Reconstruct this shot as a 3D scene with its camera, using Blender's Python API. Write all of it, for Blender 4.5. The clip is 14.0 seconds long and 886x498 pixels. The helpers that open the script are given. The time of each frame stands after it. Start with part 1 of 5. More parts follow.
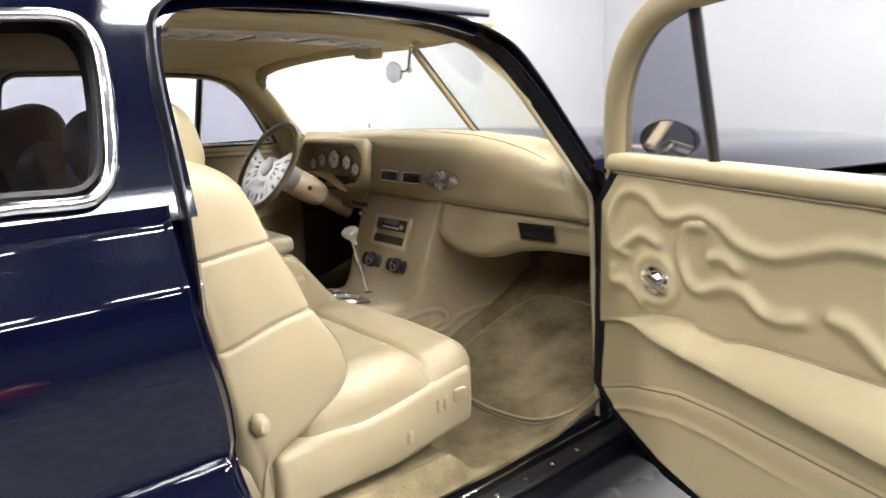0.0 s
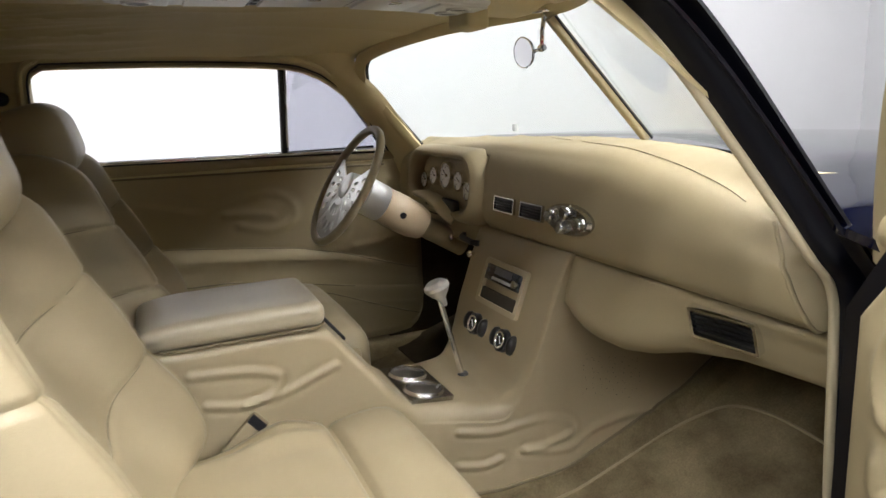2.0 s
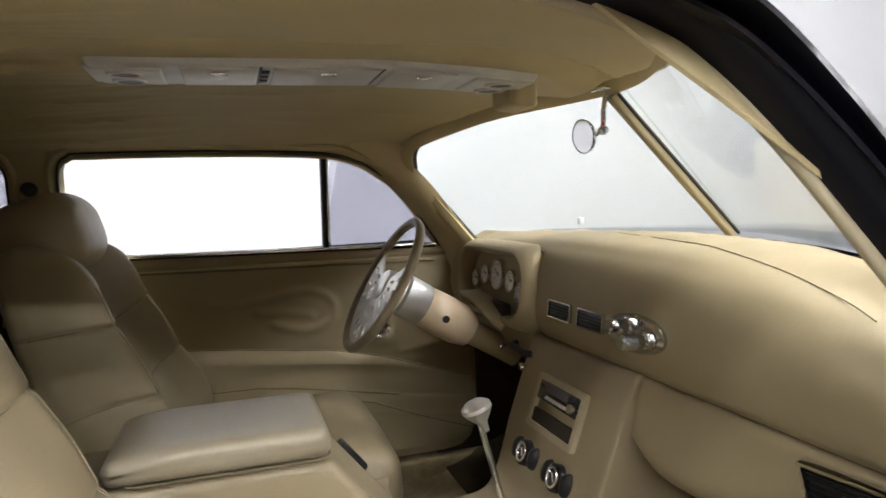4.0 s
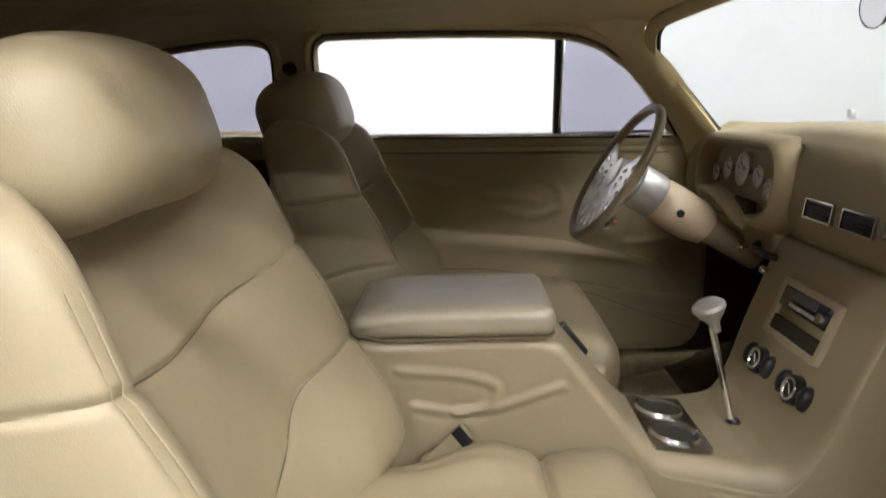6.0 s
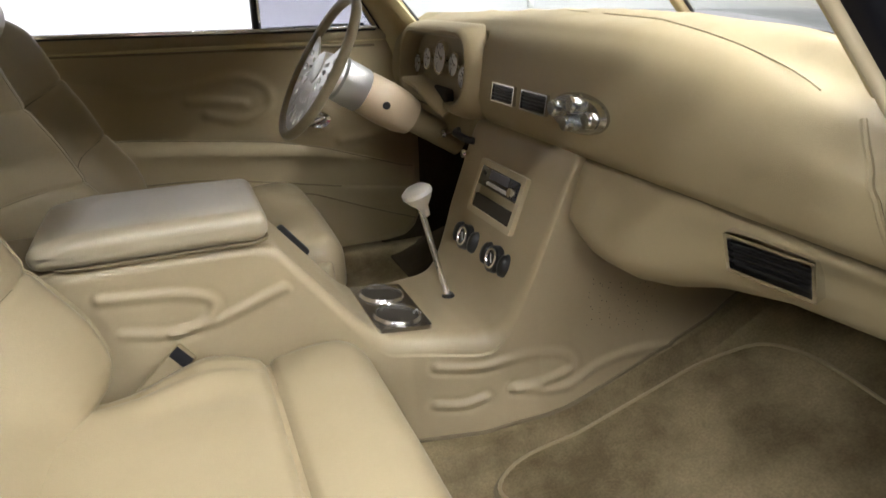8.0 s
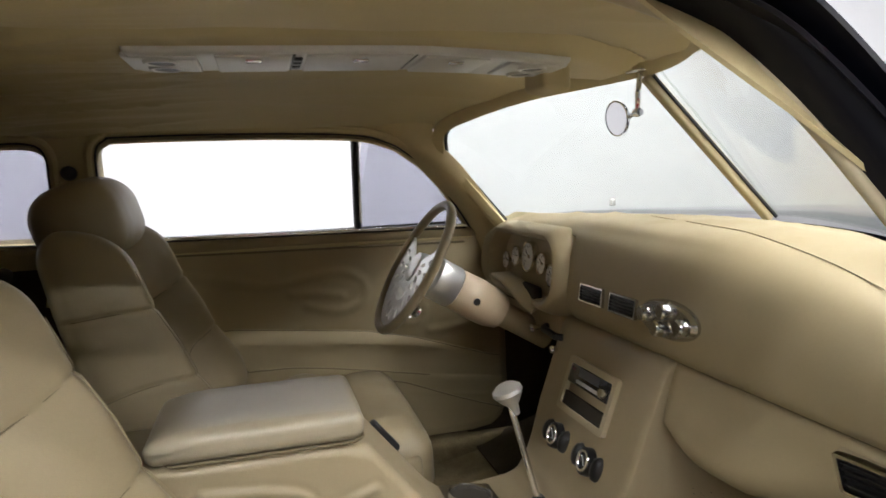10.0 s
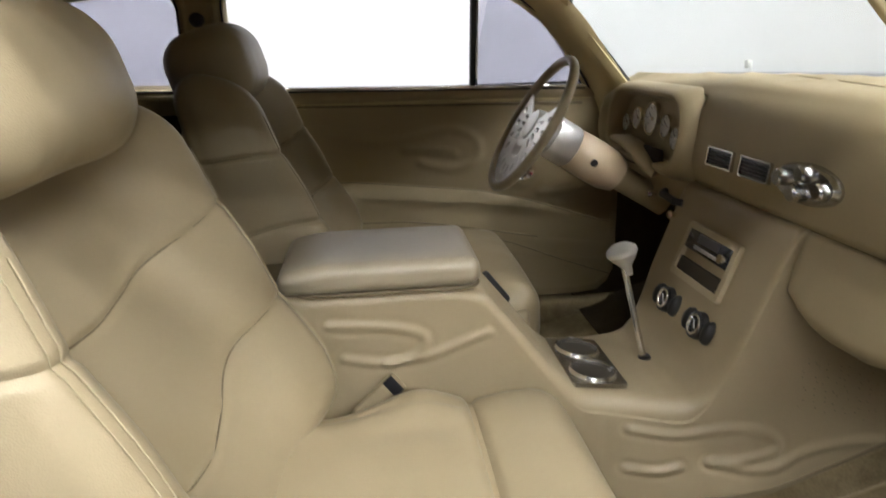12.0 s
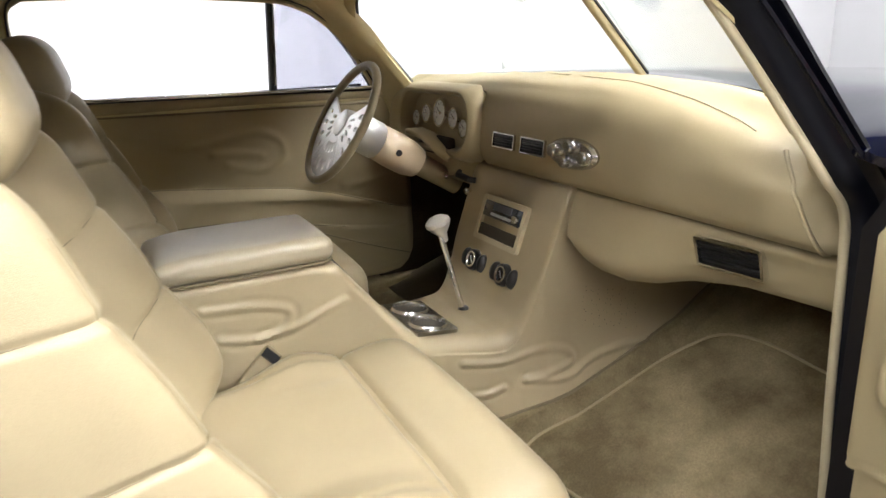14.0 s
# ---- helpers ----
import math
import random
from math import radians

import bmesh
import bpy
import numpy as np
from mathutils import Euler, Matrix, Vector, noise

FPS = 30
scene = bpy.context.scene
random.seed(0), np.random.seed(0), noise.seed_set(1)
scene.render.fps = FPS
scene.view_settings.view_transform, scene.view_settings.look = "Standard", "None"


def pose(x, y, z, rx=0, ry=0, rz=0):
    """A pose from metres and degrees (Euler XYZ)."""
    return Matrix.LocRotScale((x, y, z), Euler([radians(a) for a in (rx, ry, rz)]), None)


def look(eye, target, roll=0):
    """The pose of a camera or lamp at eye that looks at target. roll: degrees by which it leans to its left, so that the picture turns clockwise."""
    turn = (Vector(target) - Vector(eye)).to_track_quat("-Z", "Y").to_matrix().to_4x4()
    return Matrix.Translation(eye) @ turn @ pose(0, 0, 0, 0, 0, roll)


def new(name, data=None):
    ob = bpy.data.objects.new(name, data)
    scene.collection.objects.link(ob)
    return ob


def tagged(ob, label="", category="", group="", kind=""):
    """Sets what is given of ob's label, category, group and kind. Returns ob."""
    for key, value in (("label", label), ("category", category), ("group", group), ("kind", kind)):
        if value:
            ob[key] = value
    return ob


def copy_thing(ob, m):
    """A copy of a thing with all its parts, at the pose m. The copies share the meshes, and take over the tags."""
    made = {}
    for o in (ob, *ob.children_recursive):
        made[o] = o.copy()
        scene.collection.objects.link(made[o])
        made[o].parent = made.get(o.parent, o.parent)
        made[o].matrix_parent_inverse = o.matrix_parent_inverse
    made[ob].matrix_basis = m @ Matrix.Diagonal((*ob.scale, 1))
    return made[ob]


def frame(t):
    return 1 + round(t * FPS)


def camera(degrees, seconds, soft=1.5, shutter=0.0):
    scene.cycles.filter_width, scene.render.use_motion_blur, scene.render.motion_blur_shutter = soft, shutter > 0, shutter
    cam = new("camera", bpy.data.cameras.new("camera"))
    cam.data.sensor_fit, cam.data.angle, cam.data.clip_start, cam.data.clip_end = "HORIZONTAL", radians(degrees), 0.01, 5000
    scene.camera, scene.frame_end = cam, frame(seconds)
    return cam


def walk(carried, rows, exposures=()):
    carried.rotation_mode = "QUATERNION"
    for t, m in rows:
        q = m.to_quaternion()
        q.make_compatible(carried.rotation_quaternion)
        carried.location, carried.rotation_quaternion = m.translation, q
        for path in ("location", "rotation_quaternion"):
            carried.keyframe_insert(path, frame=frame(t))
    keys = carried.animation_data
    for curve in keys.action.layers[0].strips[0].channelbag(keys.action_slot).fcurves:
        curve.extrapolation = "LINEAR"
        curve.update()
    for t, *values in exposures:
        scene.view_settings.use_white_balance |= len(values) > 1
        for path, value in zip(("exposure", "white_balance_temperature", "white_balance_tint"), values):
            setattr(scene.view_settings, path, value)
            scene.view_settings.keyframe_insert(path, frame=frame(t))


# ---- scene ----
cam = camera(65.5, 14.0, shutter=0.4)
PATH = [
    (0, (-1.33, -1.75, 1.183), (-0.048, -0.279, 0.745), -2.0),
    (0.5, (-1.156, -1.648, 1.178), (-0.058, -0.035, 0.74), -2.3),
    (1, (-0.973, -1.522, 1.175), (-0.055, 0.2, 0.736), -2.5),
    (1.5, (-0.836, -1.392, 1.169), (-0.065, 0.402, 0.739), -2.5),
    (2, (-0.707, -1.286, 1.166), (0.059, 0.512, 0.74), -2.7),
    (4.5, (-0.56, -1.108, 1.152), (-0.153, 0.847, 1.036), -2.0),
    (5, (-0.571, -1.106, 1.153), (-0.416, 0.884, 1.021), -2.0),
    (5.5, (-0.583, -1.106, 1.144), (-0.592, 0.879, 0.901), -1.9),
    (6, (-0.584, -1.099, 1.132), (-0.636, 0.854, 0.705), -1.7),
    (6.5, (-0.576, -1.093, 1.119), (-0.576, 0.808, 0.497), -1.8),
    (7, (-0.565, -1.086, 1.11), (-0.388, 0.758, 0.357), -1.7),
    (7.5, (-0.548, -1.088, 1.111), (-0.142, 0.709, 0.333), -2.0),
    (8, (-0.541, -1.092, 1.115), (0.114, 0.659, 0.404), -2.1),
    (10.5, (-0.57, -1.117, 1.171), (-0.229, 0.846, 0.999), -2.4),
    (11, (-0.578, -1.117, 1.161), (-0.413, 0.864, 0.943), -2.1),
    (11.5, (-0.598, -1.117, 1.146), (-0.474, 0.843, 0.766), -1.6),
    (12, (-0.597, -1.115, 1.138), (-0.415, 0.794, 0.571), -1.8),
    (12.5, (-0.58, -1.12, 1.136), (-0.222, 0.718, 0.433), -2.2),
    (13, (-0.596, -1.129, 1.14), (0.089, 0.622, 0.456), -2.4),
    (13.5, (-0.675, -1.176, 1.147), (0.132, 0.551, 0.544), -2.4),
    (14, (-0.777, -1.271, 1.15), (0.049, 0.456, 0.57), -2.6),
]
walk(cam, [(t, look(eye, target, roll)) for t, eye, target, roll in PATH], exposures=[(0.0, 1.05), (1.0, 0.86), (2.0, 0.76), (4.5, 0.62), (5.5, 0.58), (6.0, 0.60), (6.5, 0.76), (7.5, 0.95), (8.0, 0.94), (10.5, 0.58), (11.0, 0.52), (12.0, 0.66), (12.5, 0.92), (13.0, 1.04), (13.5, 1.14), (14.0, 1.26)])


# ---- world and light ----
world = bpy.data.worlds.new("world")
world.use_nodes = True
scene.world = world
wbg = world.node_tree.nodes["Background"]
wbg.inputs["Color"].default_value = (0.9, 0.95, 1.0, 1)
wbg.inputs["Strength"].default_value = 0.3


# ---- mesh helpers ----
def finish(name, bm, mat, parent=None, sharp=38):
    me = bpy.data.meshes.new(name)
    bmesh.ops.recalc_face_normals(bm, faces=bm.faces)
    bm.to_mesh(me)
    bm.free()
    me.polygons.foreach_set("use_smooth", [True] * len(me.polygons))
    me.set_sharp_from_angle(angle=radians(sharp))
    me.materials.append(mat)
    ob = new(name, me)
    if parent is not None:
        ob.parent = parent
    return ob


def part(name, bm, mat, parent, label="", sharp=38):
    return tagged(finish(name, bm, mat, parent, sharp), label)


def thing(name, label, category, at=(0, 0, 0), group="", kind=""):
    ob = new(name)
    ob.empty_display_size = 0.05
    ob.location = at
    return tagged(ob, label, category, group, kind)


def rest(bm, at):
    """Shift a mesh made in world places into the frame of a thing standing at that place."""
    bmesh.ops.translate(bm, verts=bm.verts, vec=-Vector(at))
    return bm


def grid(f, nu, nv, loop_u=False, loop_v=False, thick=0.0):
    bm = bmesh.new()
    rows = []
    for i in range(nu + (0 if loop_u else 1)):
        rows.append([bm.verts.new(f(i / nu, j / nv)) for j in range(nv + (0 if loop_v else 1))])
    ru, rv = len(rows), len(rows[0])
    for i in range(ru if loop_u else ru - 1):
        for j in range(rv if loop_v else rv - 1):
            a, b = rows[i], rows[(i + 1) % ru]
            bm.faces.new((a[j], b[j], b[(j + 1) % rv], a[(j + 1) % rv]))
    if thick:
        bmesh.ops.recalc_face_normals(bm, faces=bm.faces)
        bmesh.ops.solidify(bm, geom=bm.faces[:], thickness=thick)
    return bm


def spline(pts, n, closed=False):
    """Catmull-Rom curve through the points, n steps a span."""
    p = [Vector(q) for q in pts]
    m = len(p)
    out = []
    for i in range(m if closed else m - 1):
        if closed:
            a, b, c, d = p[(i - 1) % m], p[i], p[(i + 1) % m], p[(i + 2) % m]
        else:
            a, b, c, d = p[max(i - 1, 0)], p[i], p[i + 1], p[min(i + 2, m - 1)]
        for k in range(n):
            t = k / n
            out.append(0.5 * ((2 * b) + (c - a) * t + (2 * a - 5 * b + 4 * c - d) * t * t + (3 * b - a - 3 * c + d) * t ** 3))
    if not closed:
        out.append(p[-1])
    return out


def sweep(path, profile, up=(0, 0, 1), closed=False, twist=None):
    """Sweep a closed 2D profile along a path; profile x runs sideways, y along up."""
    path = [Vector(p) for p in path]
    up = Vector(up)
    n = len(path)
    bm = bmesh.new()
    rings = []
    for i, p in enumerate(path):
        if closed:
            t = path[(i + 1) % n] - path[i - 1]
        else:
            t = path[min(i + 1, n - 1)] - path[max(i - 1, 0)]
        t.normalize()
        side = t.cross(up)
        if side.length < 1e-4:
            side = t.cross(Vector((1, 0, 0)))
        side.normalize()
        u = side.cross(t)
        rings.append([bm.verts.new(p + side * a + u * b) for a, b in profile])
    m = len(profile)
    for i in range(n if closed else n - 1):
        a, b = rings[i], rings[(i + 1) % n]
        for j in range(m):
            bm.faces.new((a[j], a[(j + 1) % m], b[(j + 1) % m], b[j]))
    if not closed:
        bm.faces.new(rings[0])
        bm.faces.new(rings[-1][::-1])
    return bm


def circle(r, n=10, ry=None):
    ry = r if ry is None else ry
    return [(r * math.cos(2 * math.pi * k / n), ry * math.sin(2 * math.pi * k / n)) for k in range(n)]


def tube(path, r, n=10, up=(0, 0, 1), closed=False):
    return sweep(path, circle(r, n), up, closed)


def rbox(sx, sy, sz, r, k=3, m=4, f=None):
    """Box with rounded edges, centred; f moves each point."""
    hs = (sx / 2, sy / 2, sz / 2)
    def axis(h):
        rr = min(r, h * 0.98)
        a = [-h + rr * (1 - math.cos(math.pi / 2 * i / k)) * 1.0 for i in range(k)]
        b = [-h + rr + (2 * h - 2 * rr) * i / m for i in range(m + 1)]
        return a + b + [-q for q in reversed(a)]
    ax = [axis(h) for h in hs]
    bm = bmesh.new()
    cache = {}
    def vert(i, j, l):
        key = (i, j, l)
        if key not in cache:
            q = Vector((ax[0][i], ax[1][j], ax[2][l]))
            inner = Vector([max(-h + min(r, h * 0.98), min(h - min(r, h * 0.98), c)) for c, h in zip(q, hs)])
            d = q - inner
            if d.length > 1e-9:
                rr = Vector([min(r, h * 0.98) for h in hs])
                d.normalize()
                q = inner + Vector([d[c] * rr[c] for c in range(3)])
            cache[key] = bm.verts.new(f(q) if f else q)
        return cache[key]
    n = [len(a) - 1 for a in ax]
    for i in range(n[0]):
        for j in range(n[1]):
            for l in (0, n[2]):
                bm.faces.new((vert(i, j, l), vert(i + 1, j, l), vert(i + 1, j + 1, l), vert(i, j + 1, l)))
    for i in range(n[0]):
        for l in range(n[2]):
            for j in (0, n[1]):
                bm.faces.new((vert(i, j, l), vert(i + 1, j, l), vert(i + 1, j, l + 1), vert(i, j, l + 1)))
    for j in range(n[1]):
        for l in range(n[2]):
            for i in (0, n[0]):
                bm.faces.new((vert(i, j, l), vert(i, j + 1, l), vert(i, j + 1, l + 1), vert(i, j, l + 1)))
    return bm


def moved(bm, m):
    bmesh.ops.transform(bm, matrix=m, verts=bm.verts)
    return bm


def lathe(prof, n=24, m=None):
    """Turn a profile of (radius, height) about z."""
    bm = grid(lambda u, v: (0, 0, 0), n, len(prof) - 1, loop_u=True)
    vs = list(bm.verts)
    w = len(prof)
    for i in range(n):
        a = 2 * math.pi * i / n
        for j, (r, z) in enumerate(prof):
            vs[i * w + j].co = (r * math.cos(a), r * math.sin(a), z)
    bmesh.ops.remove_doubles(bm, verts=bm.verts, dist=1e-6)
    if m is not None:
        moved(bm, m)
    return bm


def axes(origin, zdir, xdir=(0, 1, 0)):
    """Frame at origin with z along zdir and x near xdir."""
    z = Vector(zdir).normalized()
    x = Vector(xdir)
    x = (x - z * x.dot(z)).normalized()
    y = z.cross(x)
    return Matrix.Translation(origin) @ Matrix((x, y, z)).transposed().to_4x4()


def plate(outline, depth, holes=(), bevel=0.0):
    """Flat plate from 2D outlines in xy, depth along -z, with holes."""
    bm = bmesh.new()
    edges = []
    for loop in (outline, *holes):
        vs = [bm.verts.new((p[0], p[1], 0)) for p in loop]
        edges += [bm.edges.new((vs[i], vs[(i + 1) % len(vs)])) for i in range(len(vs))]
    bmesh.ops.triangle_fill(bm, use_beauty=True, use_dissolve=False, edges=edges)
    faces = bm.faces[:]
    if depth:
        ret = bmesh.ops.extrude_face_region(bm, geom=faces)
        vs = [v for v in ret["geom"] if isinstance(v, bmesh.types.BMVert)]
        bmesh.ops.translate(bm, verts=vs, vec=(0, 0, -depth))
    return bm


def rrect(w, h, r, n=5):
    out = []
    for cx, cy, a0 in ((w / 2 - r, h / 2 - r, 0), (-w / 2 + r, h / 2 - r, 90), (-w / 2 + r, -h / 2 + r, 180), (w / 2 - r, -h / 2 + r, 270)):
        for k in range(n + 1):
            a = radians(a0 + 90 * k / n)
            out.append((cx + r * math.cos(a), cy + r * math.sin(a)))
    return out


def lerp(a, b, t):
    return a + (b - a) * t


def smooth(a, b, x):
    t = max(0.0, min(1.0, (x - a) / (b - a)))
    return t * t * (3 - 2 * t)


def bump(d, w):
    return math.exp(-(d / w) ** 2)


def table(x, pts):
    """Value at x on a smooth line through (x, value) points."""
    if x <= pts[0][0]:
        return pts[0][1]
    for (a, va), (b, vb) in zip(pts, pts[1:]):
        if x <= b:
            t = (x - a) / (b - a)
            return lerp(va, vb, t)
    return pts[-1][1]


def near(p, line):
    """Distance from a 2D point to a polyline."""
    best = 9.0
    for (ax, ay), (bx, by) in zip(line, line[1:]):
        dx, dy = bx - ax, by - ay
        t = max(0.0, min(1.0, ((p[0] - ax) * dx + (p[1] - ay) * dy) / (dx * dx + dy * dy + 1e-12)))
        best = min(best, math.hypot(p[0] - ax - t * dx, p[1] - ay - t * dy))
    return best


# ---- materials ----
def material(name, color, rough=0.5, metal=0.0, coat=0.0, spec=0.5, vary=0.0, vary_scale=6.0, grain=0.0, grain_scale=400.0,
             second=None, fibre=0.0, rough_vary=0.0, transmission=0.0, ior=1.45, emit=None, emit_strength=0.0):
    m = bpy.data.materials.new(name)
    m.use_nodes = True
    nt = m.node_tree
    b = nt.nodes["Principled BSDF"]
    b.inputs["Base Color"].default_value = (*color, 1)
    b.inputs["Roughness"].default_value = rough
    b.inputs["Metallic"].default_value = metal
    b.inputs["Coat Weight"].default_value = coat
    b.inputs["Coat Roughness"].default_value = 0.04
    b.inputs["Specular IOR Level"].default_value = spec
    b.inputs["Transmission Weight"].default_value = transmission
    b.inputs["IOR"].default_value = ior
    if emit:
        b.inputs["Emission Color"].default_value = (*emit, 1)
        b.inputs["Emission Strength"].default_value = emit_strength
    geo = nt.nodes.new("ShaderNodeNewGeometry")
    def noise_node(scale, detail=4.0, roughness=0.6):
        n = nt.nodes.new("ShaderNodeTexNoise")
        n.inputs["Scale"].default_value = scale
        n.inputs["Detail"].default_value = detail
        n.inputs["Roughness"].default_value = roughness
        nt.links.new(geo.outputs["Position"], n.inputs["Vector"])
        return n
    if vary:
        n1 = noise_node(vary_scale, 5)
        ramp = nt.nodes.new("ShaderNodeValToRGB")
        dark = second if second else tuple(c * (1 - vary) for c in color)
        ramp.color_ramp.elements[0].position = 0.36
        ramp.color_ramp.elements[0].color = (*dark, 1)
        ramp.color_ramp.elements[1].position = 0.64
        ramp.color_ramp.elements[1].color = (*color, 1)
        nt.links.new(n1.outputs["Fac"], ramp.inputs["Fac"])
        n2 = noise_node(grain_scale * 0.4, 3)
        mix = nt.nodes.new("ShaderNodeMixRGB")
        mix.blend_type = "MULTIPLY"
        mix.inputs["Fac"].default_value = min(0.5, vary + fibre)
        nt.links.new(ramp.outputs["Color"], mix.inputs["Color1"])
        ramp2 = nt.nodes.new("ShaderNodeValToRGB")
        ramp2.color_ramp.elements[0].position, ramp2.color_ramp.elements[0].color = 0.35, (0.45, 0.45, 0.45, 1)
        ramp2.color_ramp.elements[1].position, ramp2.color_ramp.elements[1].color = 0.65, (1, 1, 1, 1)
        nt.links.new(n2.outputs["Fac"], ramp2.inputs["Fac"])
        nt.links.new(ramp2.outputs["Color"], mix.inputs["Color2"])
        nt.links.new(mix.outputs["Color"], b.inputs["Base Color"])
    if rough_vary:
        n3 = noise_node(9.0, 5)
        mr = nt.nodes.new("ShaderNodeMapRange")
        mr.inputs["From Min"].default_value, mr.inputs["From Max"].default_value = 0.3, 0.7
        mr.inputs["To Min"].default_value, mr.inputs["To Max"].default_value = max(0.02, rough - rough_vary), rough + rough_vary
        nt.links.new(n3.outputs["Fac"], mr.inputs["Value"])
        nt.links.new(mr.outputs["Result"], b.inputs["Roughness"])
    if grain:
        if fibre:
            t = noise_node(grain_scale, 2, 0.7)
            out = t.outputs["Fac"]
        else:
            t = nt.nodes.new("ShaderNodeTexVoronoi")
            t.inputs["Scale"].default_value = grain_scale
            nt.links.new(geo.outputs["Position"], t.inputs["Vector"])
            out = t.outputs["Distance"]
        bp = nt.nodes.new("ShaderNodeBump")
        bp.inputs["Strength"].default_value = grain
        bp.inputs["Distance"].default_value = 0.002
        nt.links.new(out, bp.inputs["Height"])
        nt.links.new(bp.outputs["Normal"], b.inputs["Normal"])
    return m


LEATHER = material("tan_leather", (0.326, 0.266, 0.163), 0.44, vary=0.05, vary_scale=5, grain=0.12, grain_scale=700, rough_vary=0.06)
VINYL = material("tan_vinyl", (0.312, 0.254, 0.147), 0.58, vary=0.05, vary_scale=4, grain=0.1, grain_scale=800, rough_vary=0.05)
LINER = material("tan_headliner", (0.48, 0.398, 0.218), 0.62, vary=0.06, vary_scale=5, grain=0.1, grain_scale=700)
CARPET = material("tan_carpet", (0.31, 0.252, 0.145), 0.95, spec=0.1, vary=0.3, vary_scale=6, second=(0.145, 0.113, 0.061), grain=0.5, grain_scale=600, fibre=0.12)
ARMREST = material("greyish_armrest_leather", (0.345, 0.298, 0.210), 0.34, vary=0.05, vary_scale=9, grain=0.08, grain_scale=800)
BUCKLE = material("taupe_buckle_plastic", (0.19, 0.153, 0.090), 0.65, spec=0.2, vary=0.05, vary_scale=20)
BUTTON = material("black_matt_plastic", (0.006, 0.006, 0.007), 0.7, spec=0.15)
STITCH = material("tan_thread", (0.33, 0.28, 0.175), 0.7)
SEAM = material("seam_shadow_thread", (0.15, 0.12, 0.07), 0.8)
# carpet colour darkened to hold the shade of driver footwell and rear
FOOTWELL = material("shade_brown_carpet", (0.085, 0.066, 0.040), 0.95, spec=0.1, vary=0.3, vary_scale=8, grain=0.5, grain_scale=600, fibre=0.1)
PIPING = material("tan_edge_trim", (0.43, 0.365, 0.24), 0.5, vary=0.06, vary_scale=8)
PAINT = material("navy_paint", (0.0012, 0.0018, 0.0092), 0.5, coat=1.0, spec=0.0, vary=0.05, vary_scale=3, second=(0.0010, 0.0016, 0.0080))
JAMB = material("navy_jamb_paint", (0.002, 0.0022, 0.005), 0.42, spec=0.25, coat=0.08, vary=0.1, vary_scale=6)
RUBBER = material("black_rubber", (0.012, 0.012, 0.013), 0.55, vary=0.1, vary_scale=30)
GREYRUBBER = material("grey_weatherstrip", (0.10, 0.10, 0.11), 0.5, vary=0.1, vary_scale=20)
CHROME = material("chrome", (0.82, 0.82, 0.83), 0.07, metal=1.0, rough_vary=0.03)
SATIN = material("satin_chrome", (0.5, 0.5, 0.5), 0.2, metal=1.0, rough_vary=0.04)
ALUMINIUM = material("polished_aluminium", (0.80, 0.80, 0.79), 0.16, metal=1.0, rough_vary=0.06)
CUPMETAL = material("polished_cup_metal", (0.60, 0.59, 0.58), 0.24, metal=1.0, rough_vary=0.04)
BRUSHED = material("brushed_aluminium", (0.78, 0.77, 0.75), 0.36, metal=0.85, rough_vary=0.02)
SILVER = material("silver_panel", (0.56, 0.55, 0.52), 0.40, metal=0.1, vary=0.06, vary_scale=20)
BLACK = material("black_plastic", (0.012, 0.012, 0.012), 0.4, vary=0.1, vary_scale=40)
DISPLAY = material("smoked_display", (0.02, 0.025, 0.035), 0.1, coat=0.5)
DIAL = material("white_dial", (0.6, 0.6, 0.58), 0.3, coat=0.3)
# near-black brown, carries the shade of recesses and undersides in its colour
DARK = material("dark_shade_brown", (0.03, 0.024, 0.015), 0.9)
WOODRIM = material("taupe_wheel_leather", (0.30, 0.25, 0.155), 0.38, vary=0.1, vary_scale=30, grain=0.15, grain_scale=900)
COLUMN = material("tan_column_paint", (0.50, 0.395, 0.262), 0.35, vary=0.04, vary_scale=12)
CONCRETE = material("grey_showroom_floor", (0.175, 0.175, 0.172), 0.26, vary=0.2, vary_scale=2.5, rough_vary=0.1)
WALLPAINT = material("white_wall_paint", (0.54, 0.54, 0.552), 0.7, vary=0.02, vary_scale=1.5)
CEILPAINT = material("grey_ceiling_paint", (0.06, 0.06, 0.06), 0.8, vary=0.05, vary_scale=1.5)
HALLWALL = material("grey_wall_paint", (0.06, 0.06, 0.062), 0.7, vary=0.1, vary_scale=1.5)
LAMP = material("lamp_tube", (1, 1, 1), 0.5, emit=(0.985, 0.985, 1.0), emit_strength=110.0)
REDPAINT = material("red_car_paint", (0.25, 0.01, 0.012), 0.25, coat=1.0)


